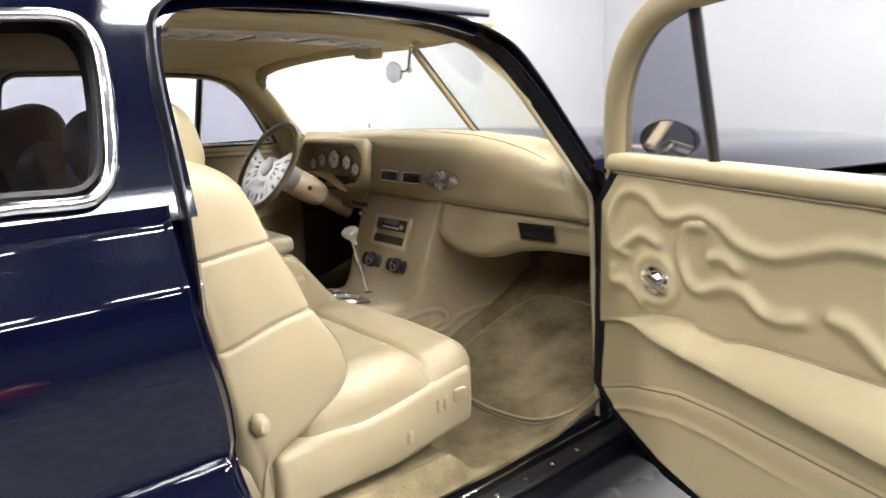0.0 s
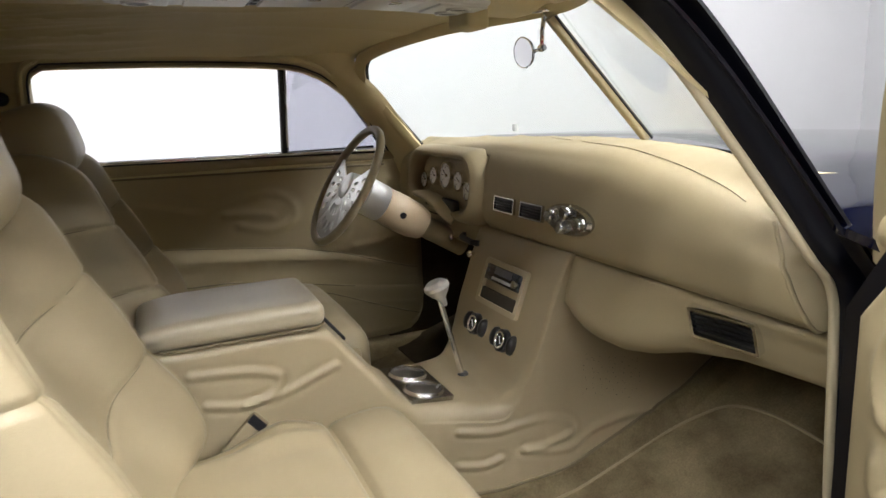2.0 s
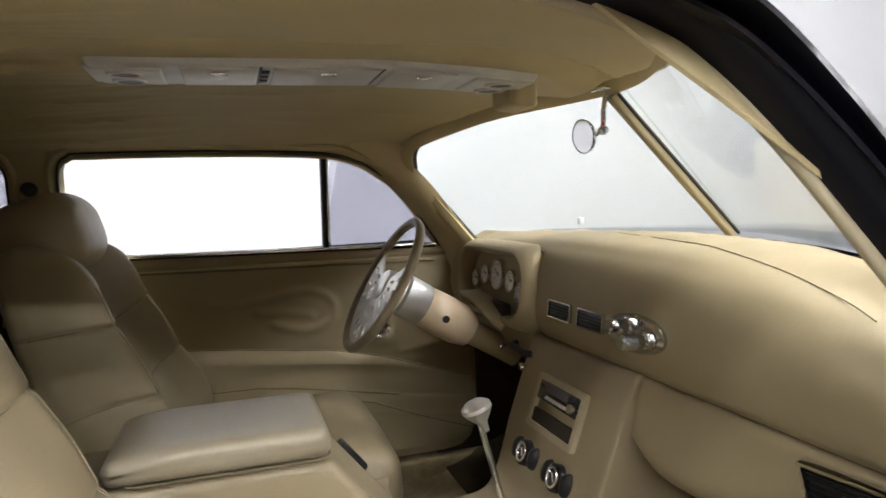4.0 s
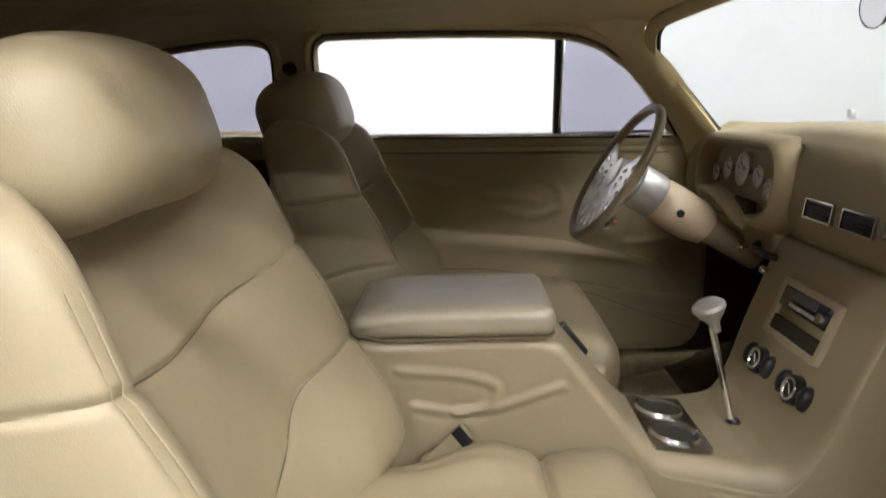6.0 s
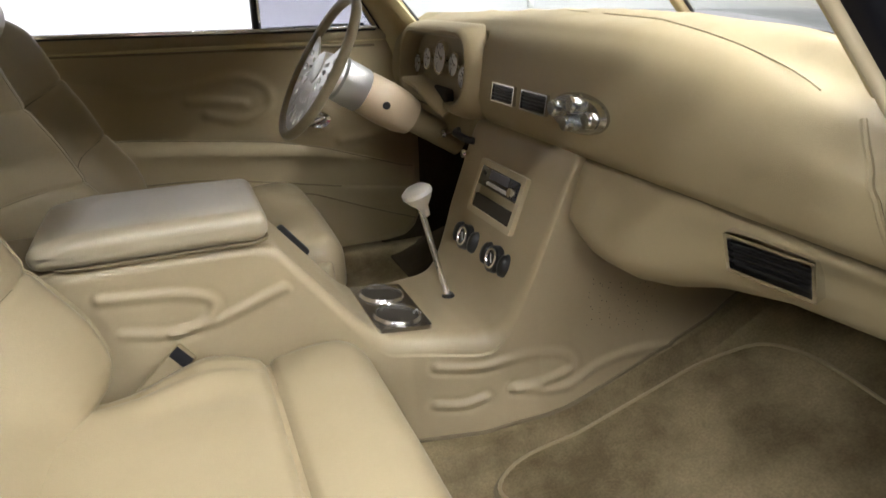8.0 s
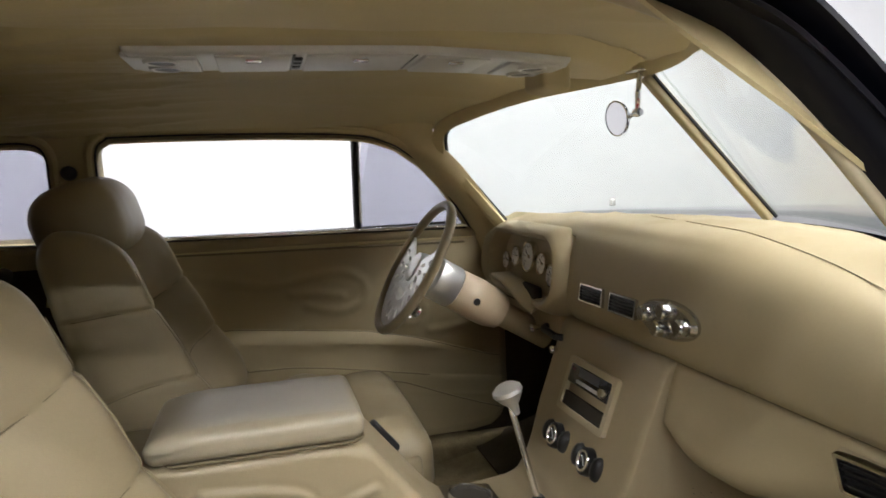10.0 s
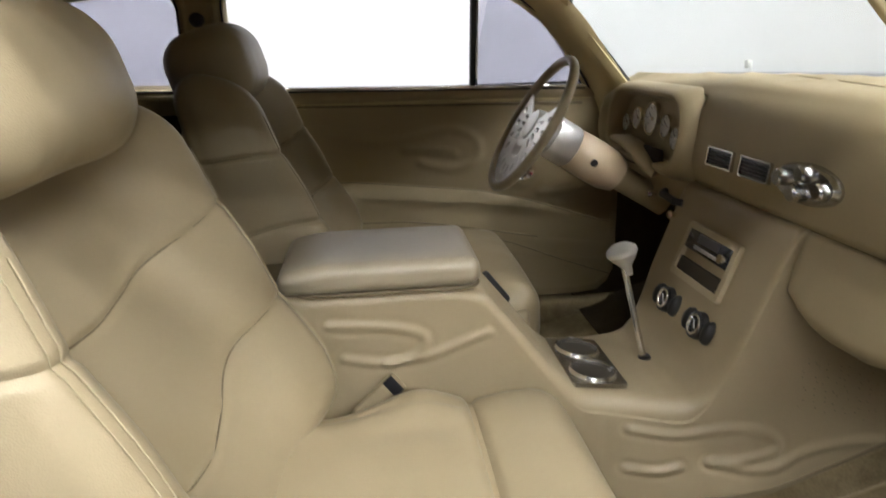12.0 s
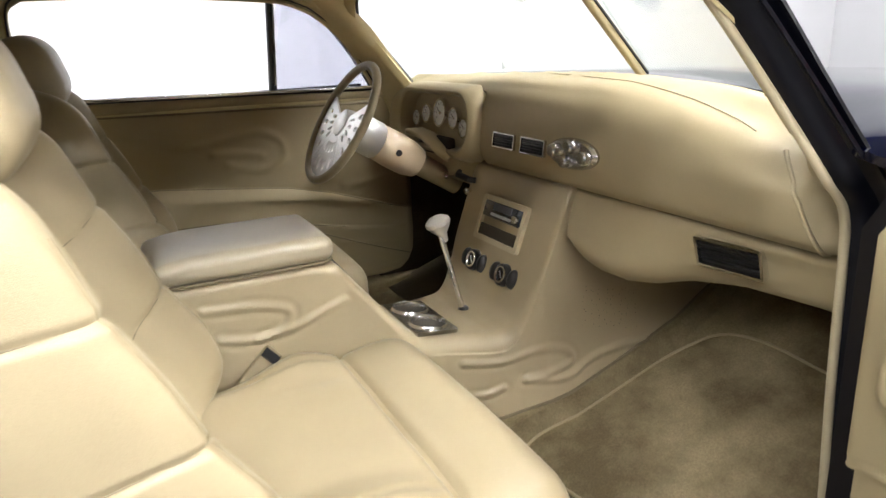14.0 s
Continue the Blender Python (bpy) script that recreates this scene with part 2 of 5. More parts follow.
def glass(name, tint, gloss=0.03):
    m = bpy.data.materials.new(name)
    m.use_nodes = True
    nt = m.node_tree
    nt.nodes.remove(nt.nodes["Principled BSDF"])
    out = nt.nodes["Material Output"]
    tr = nt.nodes.new("ShaderNodeBsdfTransparent")
    tr.inputs["Color"].default_value = (*tint, 1)
    gl = nt.nodes.new("ShaderNodeBsdfGlossy")
    gl.inputs["Roughness"].default_value = 0.02
    lw = nt.nodes.new("ShaderNodeLayerWeight")
    lw.inputs["Blend"].default_value = 0.5
    pw = nt.nodes.new("ShaderNodeMath")
    pw.operation = "POWER"
    pw.inputs[1].default_value = 5.0
    nt.links.new(lw.outputs["Facing"], pw.inputs[0])
    fr = nt.nodes.new("ShaderNodeMath")
    fr.operation = "MULTIPLY_ADD"
    fr.inputs[1].default_value = 0.5
    fr.inputs[2].default_value = gloss
    nt.links.new(pw.outputs[0], fr.inputs[0])
    mix = nt.nodes.new("ShaderNodeMixShader")
    nt.links.new(fr.outputs[0], mix.inputs["Fac"])
    nt.links.new(tr.outputs["BSDF"], mix.inputs[1])
    nt.links.new(gl.outputs["BSDF"], mix.inputs[2])
    nt.links.new(mix.outputs["Shader"], out.inputs["Surface"])
    return m


CLEAR = glass("clear_glass", (0.93, 0.95, 0.93))
TINT = glass("tinted_glass", (0.62, 0.62, 0.68))
# ---- showroom ----
GZ = 0.05
X0, X1, Y0, Y1, CZ = -9.0, 7.5, -14.0, 4.6, 4.6


def slab(name, sx, sy, sz, at, mat, label, category):
    bm = rbox(sx, sy, sz, 0.01, 1, 1)
    ob = finish(name, bm, mat)
    ob.location = at
    return tagged(ob, label, category, kind="structure")


slab("floor", X1 - X0 + 0.4, Y1 - Y0 + 0.4, 0.2, ((X0 + X1) / 2, (Y0 + Y1) / 2, GZ - 0.1), CONCRETE, "grey sealed concrete showroom floor under the car", "floor")
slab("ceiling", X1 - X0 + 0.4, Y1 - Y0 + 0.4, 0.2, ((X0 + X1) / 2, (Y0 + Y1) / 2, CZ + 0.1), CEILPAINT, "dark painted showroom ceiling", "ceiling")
slab("wall_north", X1 - X0 + 0.4, 0.2, CZ - GZ, ((X0 + X1) / 2, Y1 + 0.1, (CZ + GZ) / 2), WALLPAINT, "plain bright white showroom wall", "wall")
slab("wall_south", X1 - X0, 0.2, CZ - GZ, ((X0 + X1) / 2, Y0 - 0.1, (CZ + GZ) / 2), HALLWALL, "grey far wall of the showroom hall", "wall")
slab("wall_east", 0.2, Y1 - Y0, CZ - GZ, (X1 + 0.1, (Y0 + Y1) / 2, (CZ + GZ) / 2), WALLPAINT, "plain bright white showroom wall", "wall")
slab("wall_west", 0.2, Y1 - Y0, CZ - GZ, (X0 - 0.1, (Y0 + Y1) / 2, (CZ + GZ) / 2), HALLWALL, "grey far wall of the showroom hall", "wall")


def ceiling_light(x, y):
    ob = thing("ceiling_light", "long white fluorescent strip light on the showroom ceiling", "ceiling light", (x, y, CZ - 0.05), "showroom strip lights")
    part("housing", rbox(1.5, 0.24, 0.06, 0.01, 2, 1), CEILPAINT, ob)
    for dy in (-0.06, 0.06):
        bm = tube([(-0.7, dy, -0.05), (0.7, dy, -0.05)], 0.022, 8)
        part("tube", bm, LAMP, ob)
    return ob


LIGHTS = [(x + dx, y) for x in (-2.0, 0.2, 2.4) for y, dx in ((-9.0, 0.0), (-6.6, 1.1), (-4.4, 0.0), (-2.6, 0.6), (0.6, 0.0))]
# lamps at y -1.0, -0.9 and -3.5 are added to brighten door, dash, seat
LIGHTS += [(x, y) for x in (-6.4, -4.2) for y in (-4.4, -2.6, -1.0, 0.6)] + [(4.6, 0.6), (1.3, -0.9), (3.5, -0.9), (1.9, -3.5), (3.0, -3.5)]
lamp_thing = ceiling_light(*LIGHTS[0])
for x, y in LIGHTS[1:]:
    copy_thing(lamp_thing, pose(x, y, CZ - 0.05))


# ---- car body ----
def yside(z):
    """Half width of the glass plane at a height."""
    return 0.746 - 0.485 * (z - 1.033)


car = thing("car", "dark navy blue classic coupe with chrome trim, passenger door open", "car", (-0.5, 0, GZ))
CAR_AT = (-0.5, 0, GZ)


def carpart(name, bm, mat, label="", sharp=38):
    return part(name, rest(bm, CAR_AT), mat, car, label, sharp)


# door window outline (x, z) on the glass plane, from the rear bottom round the top to the front tip
DOORWIN = [(-0.946, 1.008), (-0.938, 1.20), (-0.929, 1.262), (-0.905, 1.284), (-0.872, 1.289), (-0.614, 1.288), (-0.345, 1.277), (-0.253, 1.255), (-0.208, 1.231), (-0.147, 1.186), (-0.08, 1.11), (-0.004, 1.008)]
QUARTERWIN = [(-1.17, 1.068), (-1.107, 1.066), (-1.084, 1.074), (-1.066, 1.094), (-1.052, 1.14), (-1.038, 1.218), (-1.036, 1.262), (-1.046, 1.288), (-1.066, 1.301), (-1.115, 1.302), (-1.24, 1.290), (-1.44, 1.25), (-1.54, 1.18), (-1.58, 1.10), (-1.56, 1.072), (-1.50, 1.068)]
DRIVERQUARTER = [(-1.17, 1.046), (-1.08, 1.044), (-1.058, 1.055), (-1.048, 1.10), (-1.036, 1.20), (-1.032, 1.245), (-1.043, 1.272), (-1.075, 1.282), (-1.12, 1.282), (-1.22, 1.275), (-1.36, 1.256), (-1.48, 1.22), (-1.55, 1.15), (-1.56, 1.08), (-1.52, 1.05), (-1.35, 1.046)]


def on_side(x, z, s, off=0.0):
    """Point on the glass plane of the side s (1 driver, -1 passenger), off metres further out."""
    return (x, s * (yside(z) + off), z)


OUTLINE = [(-1.95, 0.985), (-1.95, 1.08), (-1.75, 1.25), (-1.5, 1.325), (-0.9, 1.347), (-0.45, 1.343), (-0.25, 1.325), (-0.13, 1.25), (-0.02, 1.13), (0.075, 0.985)]


def side_shell(s, off, thick, outline, holes):
    bm = plate(outline, thick, holes)
    for v in bm.verts:
        x, z, d = v.co.x, v.co.y, v.co.z
        v.co = on_side(x, z, s, off + d)
    return bm


DOORHOLE = [(p.x, p.y) for p in spline([(x, z, 0) for x, z in DOORWIN], 5)]
QHOLE = [(p.x, p.y) for p in spline([(x, z, 0) for x, z in QUARTERWIN], 5)]
DQHOLE = [(p.x, p.y) for p in spline([(x, z, 0) for x, z in DRIVERQUARTER], 5)]
# passenger side: the doorway is open down to the sill
OPENTOP = [(-0.965, 1.03), (-0.960, 1.10), (-0.955, 1.20), (-0.944, 1.273), (-0.925, 1.305), (-0.89, 1.321), (-0.79, 1.330), (-0.62, 1.331), (-0.42, 1.322), (-0.31, 1.303), (-0.24, 1.278), (-0.195, 1.248), (-0.148, 1.181), (-0.104, 1.093), (-0.075, 1.03)]
OHOLE = [(p.x, p.y) for p in spline([(x, z, 0) for x, z in OPENTOP], 5)]
FRONT = [(-0.26, 1.333), (-0.19, 1.284), (-0.165, 1.258), (-0.122, 1.19), (-0.088, 1.10), (-0.062, 1.03)]
USHAPE = OUTLINE[:6] + FRONT + OHOLE[::-1]

carpart("inner_side_trim", side_shell(1, 0.0, 0.02, OUTLINE, [DOORHOLE, DQHOLE]), LINER, "tan upholstered window surround")
carpart("outer_side_panel", side_shell(1, 0.055, 0.02, OUTLINE, [DOORHOLE, DQHOLE]), PAINT, "navy painted upper body side")
carpart("inner_side_trim", side_shell(-1, 0.0, 0.012, USHAPE, [QHOLE]), LINER, "tan upholstered window surround")
OUTERSHAPE = OUTLINE[:6] + [(-0.27, 1.331)] + [p for p in OHOLE[::-1] if p[0] < -0.28]
carpart("outer_side_panel", side_shell(-1, 0.07, 0.012, OUTERSHAPE, [QHOLE]), PAINT, "navy painted upper body side")

# window reveals and edge trims
for s, ring in ((1, DOORHOLE), (1, DQHOLE), (-1, QHOLE)):
    path = [on_side(x, z, s, 0.015) for x, z in ring]
    bm = sweep(path, [(-0.004, -0.03), (0.003, -0.03), (0.004, 0.0), (0.003, 0.03), (-0.004, 0.03)], up=(0, s, 0.45), closed=True)
    carpart("window_reveal", bm, LINER if s == 1 else RUBBER)
for ring in (DOORHOLE, DQHOLE):
    mx, mz = sum(p[0] for p in ring) / len(ring), sum(p[1] for p in ring) / len(ring)
    for gap, r, mat in ((-0.002, 0.0026, RUBBER), (0.013, 0.0085, LINER)):
        path = []
        for a, b, c in zip(ring[-1:] + ring[:-1], ring, ring[1:] + ring[:1]):
            n = Vector((c[1] - a[1], a[0] - c[0])).normalized()
            if n.dot(Vector((b[0] - mx, b[1] - mz))) < 0:
                n = -n
            path.append(on_side(b[0] + n.x * gap, b[1] + n.y * gap, 1, -0.022))
        carpart("window_piping" if mat is LINER else "window_gasket", tube(path, r, 8, up=(0, 1, 0.45), closed=True), mat)
bm = sweep([on_side(x, z, -1, 0.080) for x, z in QHOLE], circle(0.0095, 12, 0.008), up=(0, -1, 0.45), closed=True)
carpart("window_surround", bm, CHROME, "wide chrome quarter window surround")


def pane(name, ring, s, mat, off=0.02, label=""):
    bm = bmesh.new()
    bm.faces.new([bm.verts.new(on_side(x, z, s, off)) for x, z in ring])
    bmesh.ops.solidify(bm, geom=bm.faces[:], thickness=0.004)
    ob = carpart(name, bm, mat, label)
    ob.visible_shadow = False
    return ob


pane("quarter_window", DQHOLE, 1, TINT, label="tinted rear quarter glass")
pane("quarter_window", QHOLE, -1, TINT, label="tinted rear quarter glass")
VENT = [p for p in DOORHOLE if p[0] > -0.335] + [(-0.335, 1.01)]
pane("vent_window", VENT, 1, TINT, label="tinted front vent glass")
bm = tube([on_side(-0.324, 1.035, 1, 0.01), on_side(-0.334, 1.285, 1, 0.01)], 0.011, 8)
carpart("vent_post", bm, BLACK, "black vent window divider")
bm = tube([on_side(-0.318, 1.035, 1, 0.0), on_side(-0.328, 1.285, 1, 0.0)], 0.004, 6)
carpart("vent_bead", bm, CHROME)


# roof skin and headliner
def roof_point(u, v, drop, out, sweep_back=0.24):
    x = lerp(-1.95, 0.12, u)
    y = lerp(-1, 1, v)
    half = 0.60 + out
    front = 0.125 - sweep_back * abs(y) ** 1.8
    if u > 0.8:
        x = lerp(lerp(-1.95, 0.12, 0.8), front + out, (u - 0.8) / 0.2)
    crown = 1.366 - (0.075 if y > 0 else 0.034) * abs(y) ** 2.6
    back = 0.32 * smooth(0.42, 0.0, u) ** 1.6
    nose = 0.012 * smooth(0.86, 1.0, u) * (1 - abs(y) ** 2)
    return (x, y * half, crown - back - nose + drop)


def liner_point(u, v):
    p = Vector(roof_point(u, v, 0.0, 0.03, 0.24 if v > 0.5 else 0.34))
    edge_y = table(p.x, [(-1.0, -0.30), (-0.32, -0.30), (-0.16, -0.265), (-0.05, -0.19), (0.06, -0.08)])
    along = smooth(-1.0, -0.86, p.x) * smooth(0.10, 0.05, p.x)
    plinth = smooth(edge_y - 0.010, edge_y + 0.010, p.y) * smooth(0.068, 0.052, p.y) * along
    lip = smooth(-0.60, edge_y - 0.035, p.y) * smooth(edge_y + 0.008, edge_y - 0.010, p.y) * along
    groove = smooth(edge_y - 0.012, edge_y + 0.004, p.y) * smooth(edge_y + 0.085, edge_y + 0.012, p.y) * along
    p.z -= (0.012 + 0.014 * smooth(-0.38, -0.08, p.x)) * plinth * (1 - groove) + 0.017 * lip - 0.016 * groove
    rear = smooth(-0.55, -0.95, p.x)
    fold = max(0.0, 1 - 2.6 * abs(noise.noise(Vector((p.x * 1.5, p.y * 13 + 1.5 * p.x, 0.7))))) ** 2
    fine = max(0.0, 1 - 3 * abs(noise.noise(Vector((p.x * 2.6, p.y * 27 + 2 * p.x, 4.2))))) ** 2
    p.z -= (0.013 * fold + 0.004 * fine) * rear * smooth(0.60, 0.50, abs(p.y))
    p.z -= 0.004 * max(0.0, 1 - 3 * abs(noise.noise(Vector((p.x * 2.0, p.y * 5, 9.0))))) ** 2 * (1 - plinth) * smooth(0.05, -0.1, p.x)
    return p


carpart("headliner", grid(liner_point, 130, 240, thick=0.006), LINER, "tan padded headliner, slightly wrinkled at the rear")
carpart("roof", grid(lambda u, v: roof_point(u, v, 0.045 - 0.03 * abs(2 * v - 1) ** 6, 0.055, 0.40), 40, 40, thick=0.006), PAINT, "navy painted roof skin")

# windshield and its frame
WS_BASE = [(0.055, 0.655, 1.03), (0.20, 0.5, 1.045), (0.33, 0.25, 1.056), (0.385, 0, 1.062), (0.33, -0.25, 1.056), (0.20, -0.5, 1.045), (0.055, -0.675, 1.03)]
WS_TOP = [(-0.114, 0.630, 1.224), (-0.110, 0.568, 1.293), (0.0, 0.345, 1.336), (0.125, 0, 1.348), (0.0, -0.345, 1.342), (-0.100, -0.57, 1.316), (-0.128, -0.625, 1.250)]
base_line, top_line = spline(WS_BASE, 8), spline(WS_TOP, 8)
for a, b in ((0, 24), (24, 48)):
    bm = grid(lambda u, v: base_line[a + round(u * (b - a))].lerp(top_line[a + round(u * (b - a))], v), b - a, 6, thick=0.005)
    ob = carpart("windshield_pane", bm, CLEAR, "clear flat windshield glass")
    ob.visible_shadow = False
ring = base_line[:1] + [base_line[0].lerp(top_line[0], t) for t in (0.3, 0.6)] + top_line + [base_line[-1].lerp(top_line[-1], t) for t in (0.6, 0.3)] + base_line[-1:]
bm = sweep(ring, [(-0.018, -0.012), (0.018, -0.012), (0.020, 0.006), (0.014, 0.018), (-0.008, 0.020), (-0.018, 0.01)], up=(-0.6, 0, 0.5))
carpart("windshield_trim", bm, LINER, "tan padded windshield surround")
bm = tube(ring, 0.009, 8)
carpart("windshield_seal", rest(bm, (-0.012, 0, 0)), RUBBER)
bm = sweep([(0.38, 0.018, 1.055), (0.118, 0.016, 1.325)], rrect(0.020, 0.024, 0.006, 3), up=(0.5, 0, 0.5))
carpart("windshield_post", bm, VINYL, "tan centre windshield divider")
bm = sweep([(0.386, 0.0065, 1.055), (0.124, 0.0045, 1.325)], rrect(0.004, 0.006, 0.0015, 2), up=(0.5, 0, 0.5))
carpart("divider_seal", bm, RUBBER, "black seal beside the divider")

# padded inside of the front pillars, between side glass and windshield
for s in (1, -1):
    rear_edge = spline([on_side(x, z, s, -0.012 if s == 1 else 0.012) for x, z in ((-0.31, 1.325), (-0.245, 1.262), (-0.16, 1.185), (-0.085, 1.11), (-0.03, 1.05), (0.0, 0.99), (0.01, 0.93))], 4)
    w = 0 if s == 1 else 0.03
    fore_edge = spline([(-0.125, s * (0.575 + w), 1.328), (-0.138, s * (0.613 + w), 1.268), (-0.065, s * (0.615 + w), 1.19), (0.0, s * (0.632 + w), 1.11), (0.055, s * (0.65 + w), 1.045), (0.09, s * (0.66 + w), 0.99), (0.10, s * (0.665 + w), 0.93)], 4)
    bm = grid(lambda u, v: rear_edge[round(u * 24)].lerp(fore_edge[round(u * 24)], v) + Vector((-0.5, -s, 0)) * (0.016 if s == 1 else 0.004) * math.sin(math.pi * v), 24, 10, thick=0.004)
    carpart("pillar_trim", bm, LINER, "tan padded windshield pillar trim")
    if s == 1:
        crease = [rear_edge[k].lerp(fore_edge[k], 0.80) + Vector((-0.005, -0.010, 0)) for k in range(25)]
        carpart("pillar_seam", tube(crease, 0.0022, 6), SEAM, "dark seam along the pillar padding")

# jamb of the open doorway: dark band across the pillar with a tan edge trim on its inner side
TOPEDGE = [on_side(x, z, -1) for x, z in OHOLE]
REARLEG = spline([(-0.968, -0.765, 0.38), (-0.968, -0.768, 0.60), (-0.968, -0.768, 0.80), (-0.967, -0.762, 0.95), TOPEDGE[0]], 5)
FRONTLEG = spline([TOPEDGE[-1], (-0.052, -0.77, 0.98), (-0.012, -0.77, 0.935), (0.006, -0.765, 0.85), (0.014, -0.765, 0.70), (0.03, -0.765, 0.50), (0.04, -0.765, 0.36)], 5)
edge = [Vector(p) for p in REARLEG[:-1] + TOPEDGE + FRONTLEG[1:]]
carpart("doorway_trim", tube(edge, 0.0062, 10), PIPING, "tan rubber edge trim round the doorway")


def jamb_point(u, v):
    f = u * (len(edge) - 1)
    i = min(int(f), len(edge) - 2)
    p = edge[i].lerp(edge[i + 1], f - i)
    out = Vector((p.x + 0.47, 0, (p.z - 0.80) * 1.2))
    out.normalize()
    front = smooth(0.55, 0.75, u)
    ys = [y * (1 - 0.35 * front) for y in (0.0, 0.03, 0.045, 0.07, 0.085)]
    os = (0.004, 0.010, 0.022, 0.024, 0.022)
    k = min(int(v * 4), 3)
    t = v * 4 - k
    return p + Vector((0, -lerp(ys[k], ys[k + 1], t), 0)) + out * lerp(os[k], os[k + 1], t)


carpart("door_jamb", grid(jamb_point, 160, 8, thick=0.004), JAMB, "dark navy painted door jamb")
bm = tube([p + Vector((-0.012, -0.04, 0)) for p in edge if p.x < -0.9 and 1.0 < p.z < 1.3], 0.012, 8)
carpart("weatherstrip", bm, GREYRUBBER, "grey rubber weatherstrip")


# outer skin of the passenger front pillar, from the jamb to the windshield edge
pillar_line = [p for p in edge if p.x > -0.28 and p.z > 1.0]


def pillar_skin(u, v):
    f = u * (len(pillar_line) - 1)
    i = min(int(f), len(pillar_line) - 2)
    p = pillar_line[i].lerp(pillar_line[i + 1], f - i) + Vector((0.006, -0.054, 0.010))
    q = Vector(top_line[-1]).lerp(Vector(base_line[-1]), u) + Vector((0.004, -0.010, 0.004))
    return p.lerp(q, v)


carpart("pillar_skin", grid(pillar_skin, 40, 6, thick=0.004), JAMB, "dark navy outer skin of the front pillar")


# lower body side, passenger quarter panel
def eased(x, pts):
    return sum(table(x + d * 0.012, pts) for d in range(-3, 4)) / 7


def quarter(u, v):
    low = 0.70
    z = lerp(1.05, low, v / 0.5) if v < 0.5 else lerp(low, 0.22, (v - 0.5) / 0.5)
    y = eased(z, [(0.22, 0.83), (0.30, 0.89), (0.42, 0.925), (0.52, 0.932), (0.60, 0.925), (0.66, 0.903), (0.70, 0.8870), (0.80, 0.8815), (0.86, 0.8760), (0.895, 0.8702), (0.915, 0.8655), (0.935, 0.8585), (0.955, 0.8500), (0.975, 0.846), (0.99, 0.828), (1.05, 0.812)])
    y += 0.07 * smooth(low + 0.004, low - 0.045, z)
    edge = -0.985 + 0.020 * smooth(0.92, 0.74, z) * smooth(0.66, 0.72, z)
    x = lerp(edge, -3.0, u ** 1.6)
    y -= 0.02 * smooth(edge - 0.020, edge, x)
    return (x, -y, z)


carpart("quarter_panel", grid(quarter, 60, 120, thick=0.01), PAINT, "glossy navy blue rear quarter panel")
carpart("quarter_panel", grid(lambda u, v: (quarter(u, v)[0], -quarter(u, v)[1], quarter(u, v)[2]), 12, 30, thick=0.01), PAINT)


# bonnet, cowl and front fenders
def bonnet(u, v):
    y = lerp(-0.95, 0.95, v)
    x = lerp(max(-0.06, 0.405 - 0.35 * (abs(y) / 0.675) ** 1.7), 2.1, u)
    z = 1.056 - 0.085 * (abs(y) / 0.95) ** 14 - 0.10 * u ** 1.5 - 0.015 * smooth(0.55, 0.75, abs(y)) - 0.012 * smooth(0.03, 0.0, u)
    return (x, y, z)


carpart("bonnet", grid(bonnet, 20, 40, thick=0.01), PAINT, "navy painted bonnet and front fenders")
carpart("cowl", moved(rbox(0.3, 1.3, 0.04, 0.02), pose(0.36, 0, 0.91)), JAMB)
for s in (-1, 1):
    bm = grid(lambda u, v: (lerp(0.0, 2.1, u), s * lerp(0.95, 0.88, v), lerp(0.93 - 0.13 * u ** 1.5, 0.25, v)), 10, 10, thick=0.01)
    carpart("front_fender", bm, PAINT)

# sill, floor pan and kick panels
carpart("sill", moved(rbox(1.25, 0.17, 0.09, 0.02), pose(-0.45, -0.83, 0.315)), JAMB, "dark navy painted door sill")
carpart("scuff_plate", moved(rbox(1.0, 0.05, 0.012, 0.005, 2, 2), pose(-0.42, -0.85, 0.365)), BLACK, "black scuff plate with bright studs")


def floor_z(x):
    return table(x, [(-2, 0.352), (-0.14, 0.355), (0.0, 0.385), (0.30, 0.485), (0.42, 0.55), (0.60, 0.70)])


def floor_point(u, v):
    x = lerp(-1.9, 0.62, u)
    y = lerp(-0.775, 0.775, v)
    z = floor_z(x) + 0.004 * noise.noise(Vector((x * 3, y * 3, 0)))
    z += 0.072 * smooth(-0.37, -0.45, x) * smooth(-0.77, -0.725, y)
    z += 0.05 * smooth(-0.245, -0.224, y) * (1 if y < 0 else 0) * smooth(-0.45, -0.3, x)
    if y < -0.70:
        z += 0.02 * smooth(-0.70, -0.77, y)
    return (x, y, z)


carpart("carpet", grid(floor_point, 90, 110, thick=0.01), CARPET, "worn tan cut-pile floor carpet")
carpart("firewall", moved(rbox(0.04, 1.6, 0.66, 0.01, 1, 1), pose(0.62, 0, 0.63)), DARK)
# rear trim darkened in colour to keep bounced light off the headliner
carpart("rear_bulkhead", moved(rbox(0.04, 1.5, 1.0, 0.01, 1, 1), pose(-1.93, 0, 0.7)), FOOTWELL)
carpart("rear_shelf", moved(rbox(0.9, 1.44, 0.04, 0.02, 2, 2), pose(-1.6, 0, 0.98)), FOOTWELL, "rear shelf below the quarter windows, darkened to cut bounced light")
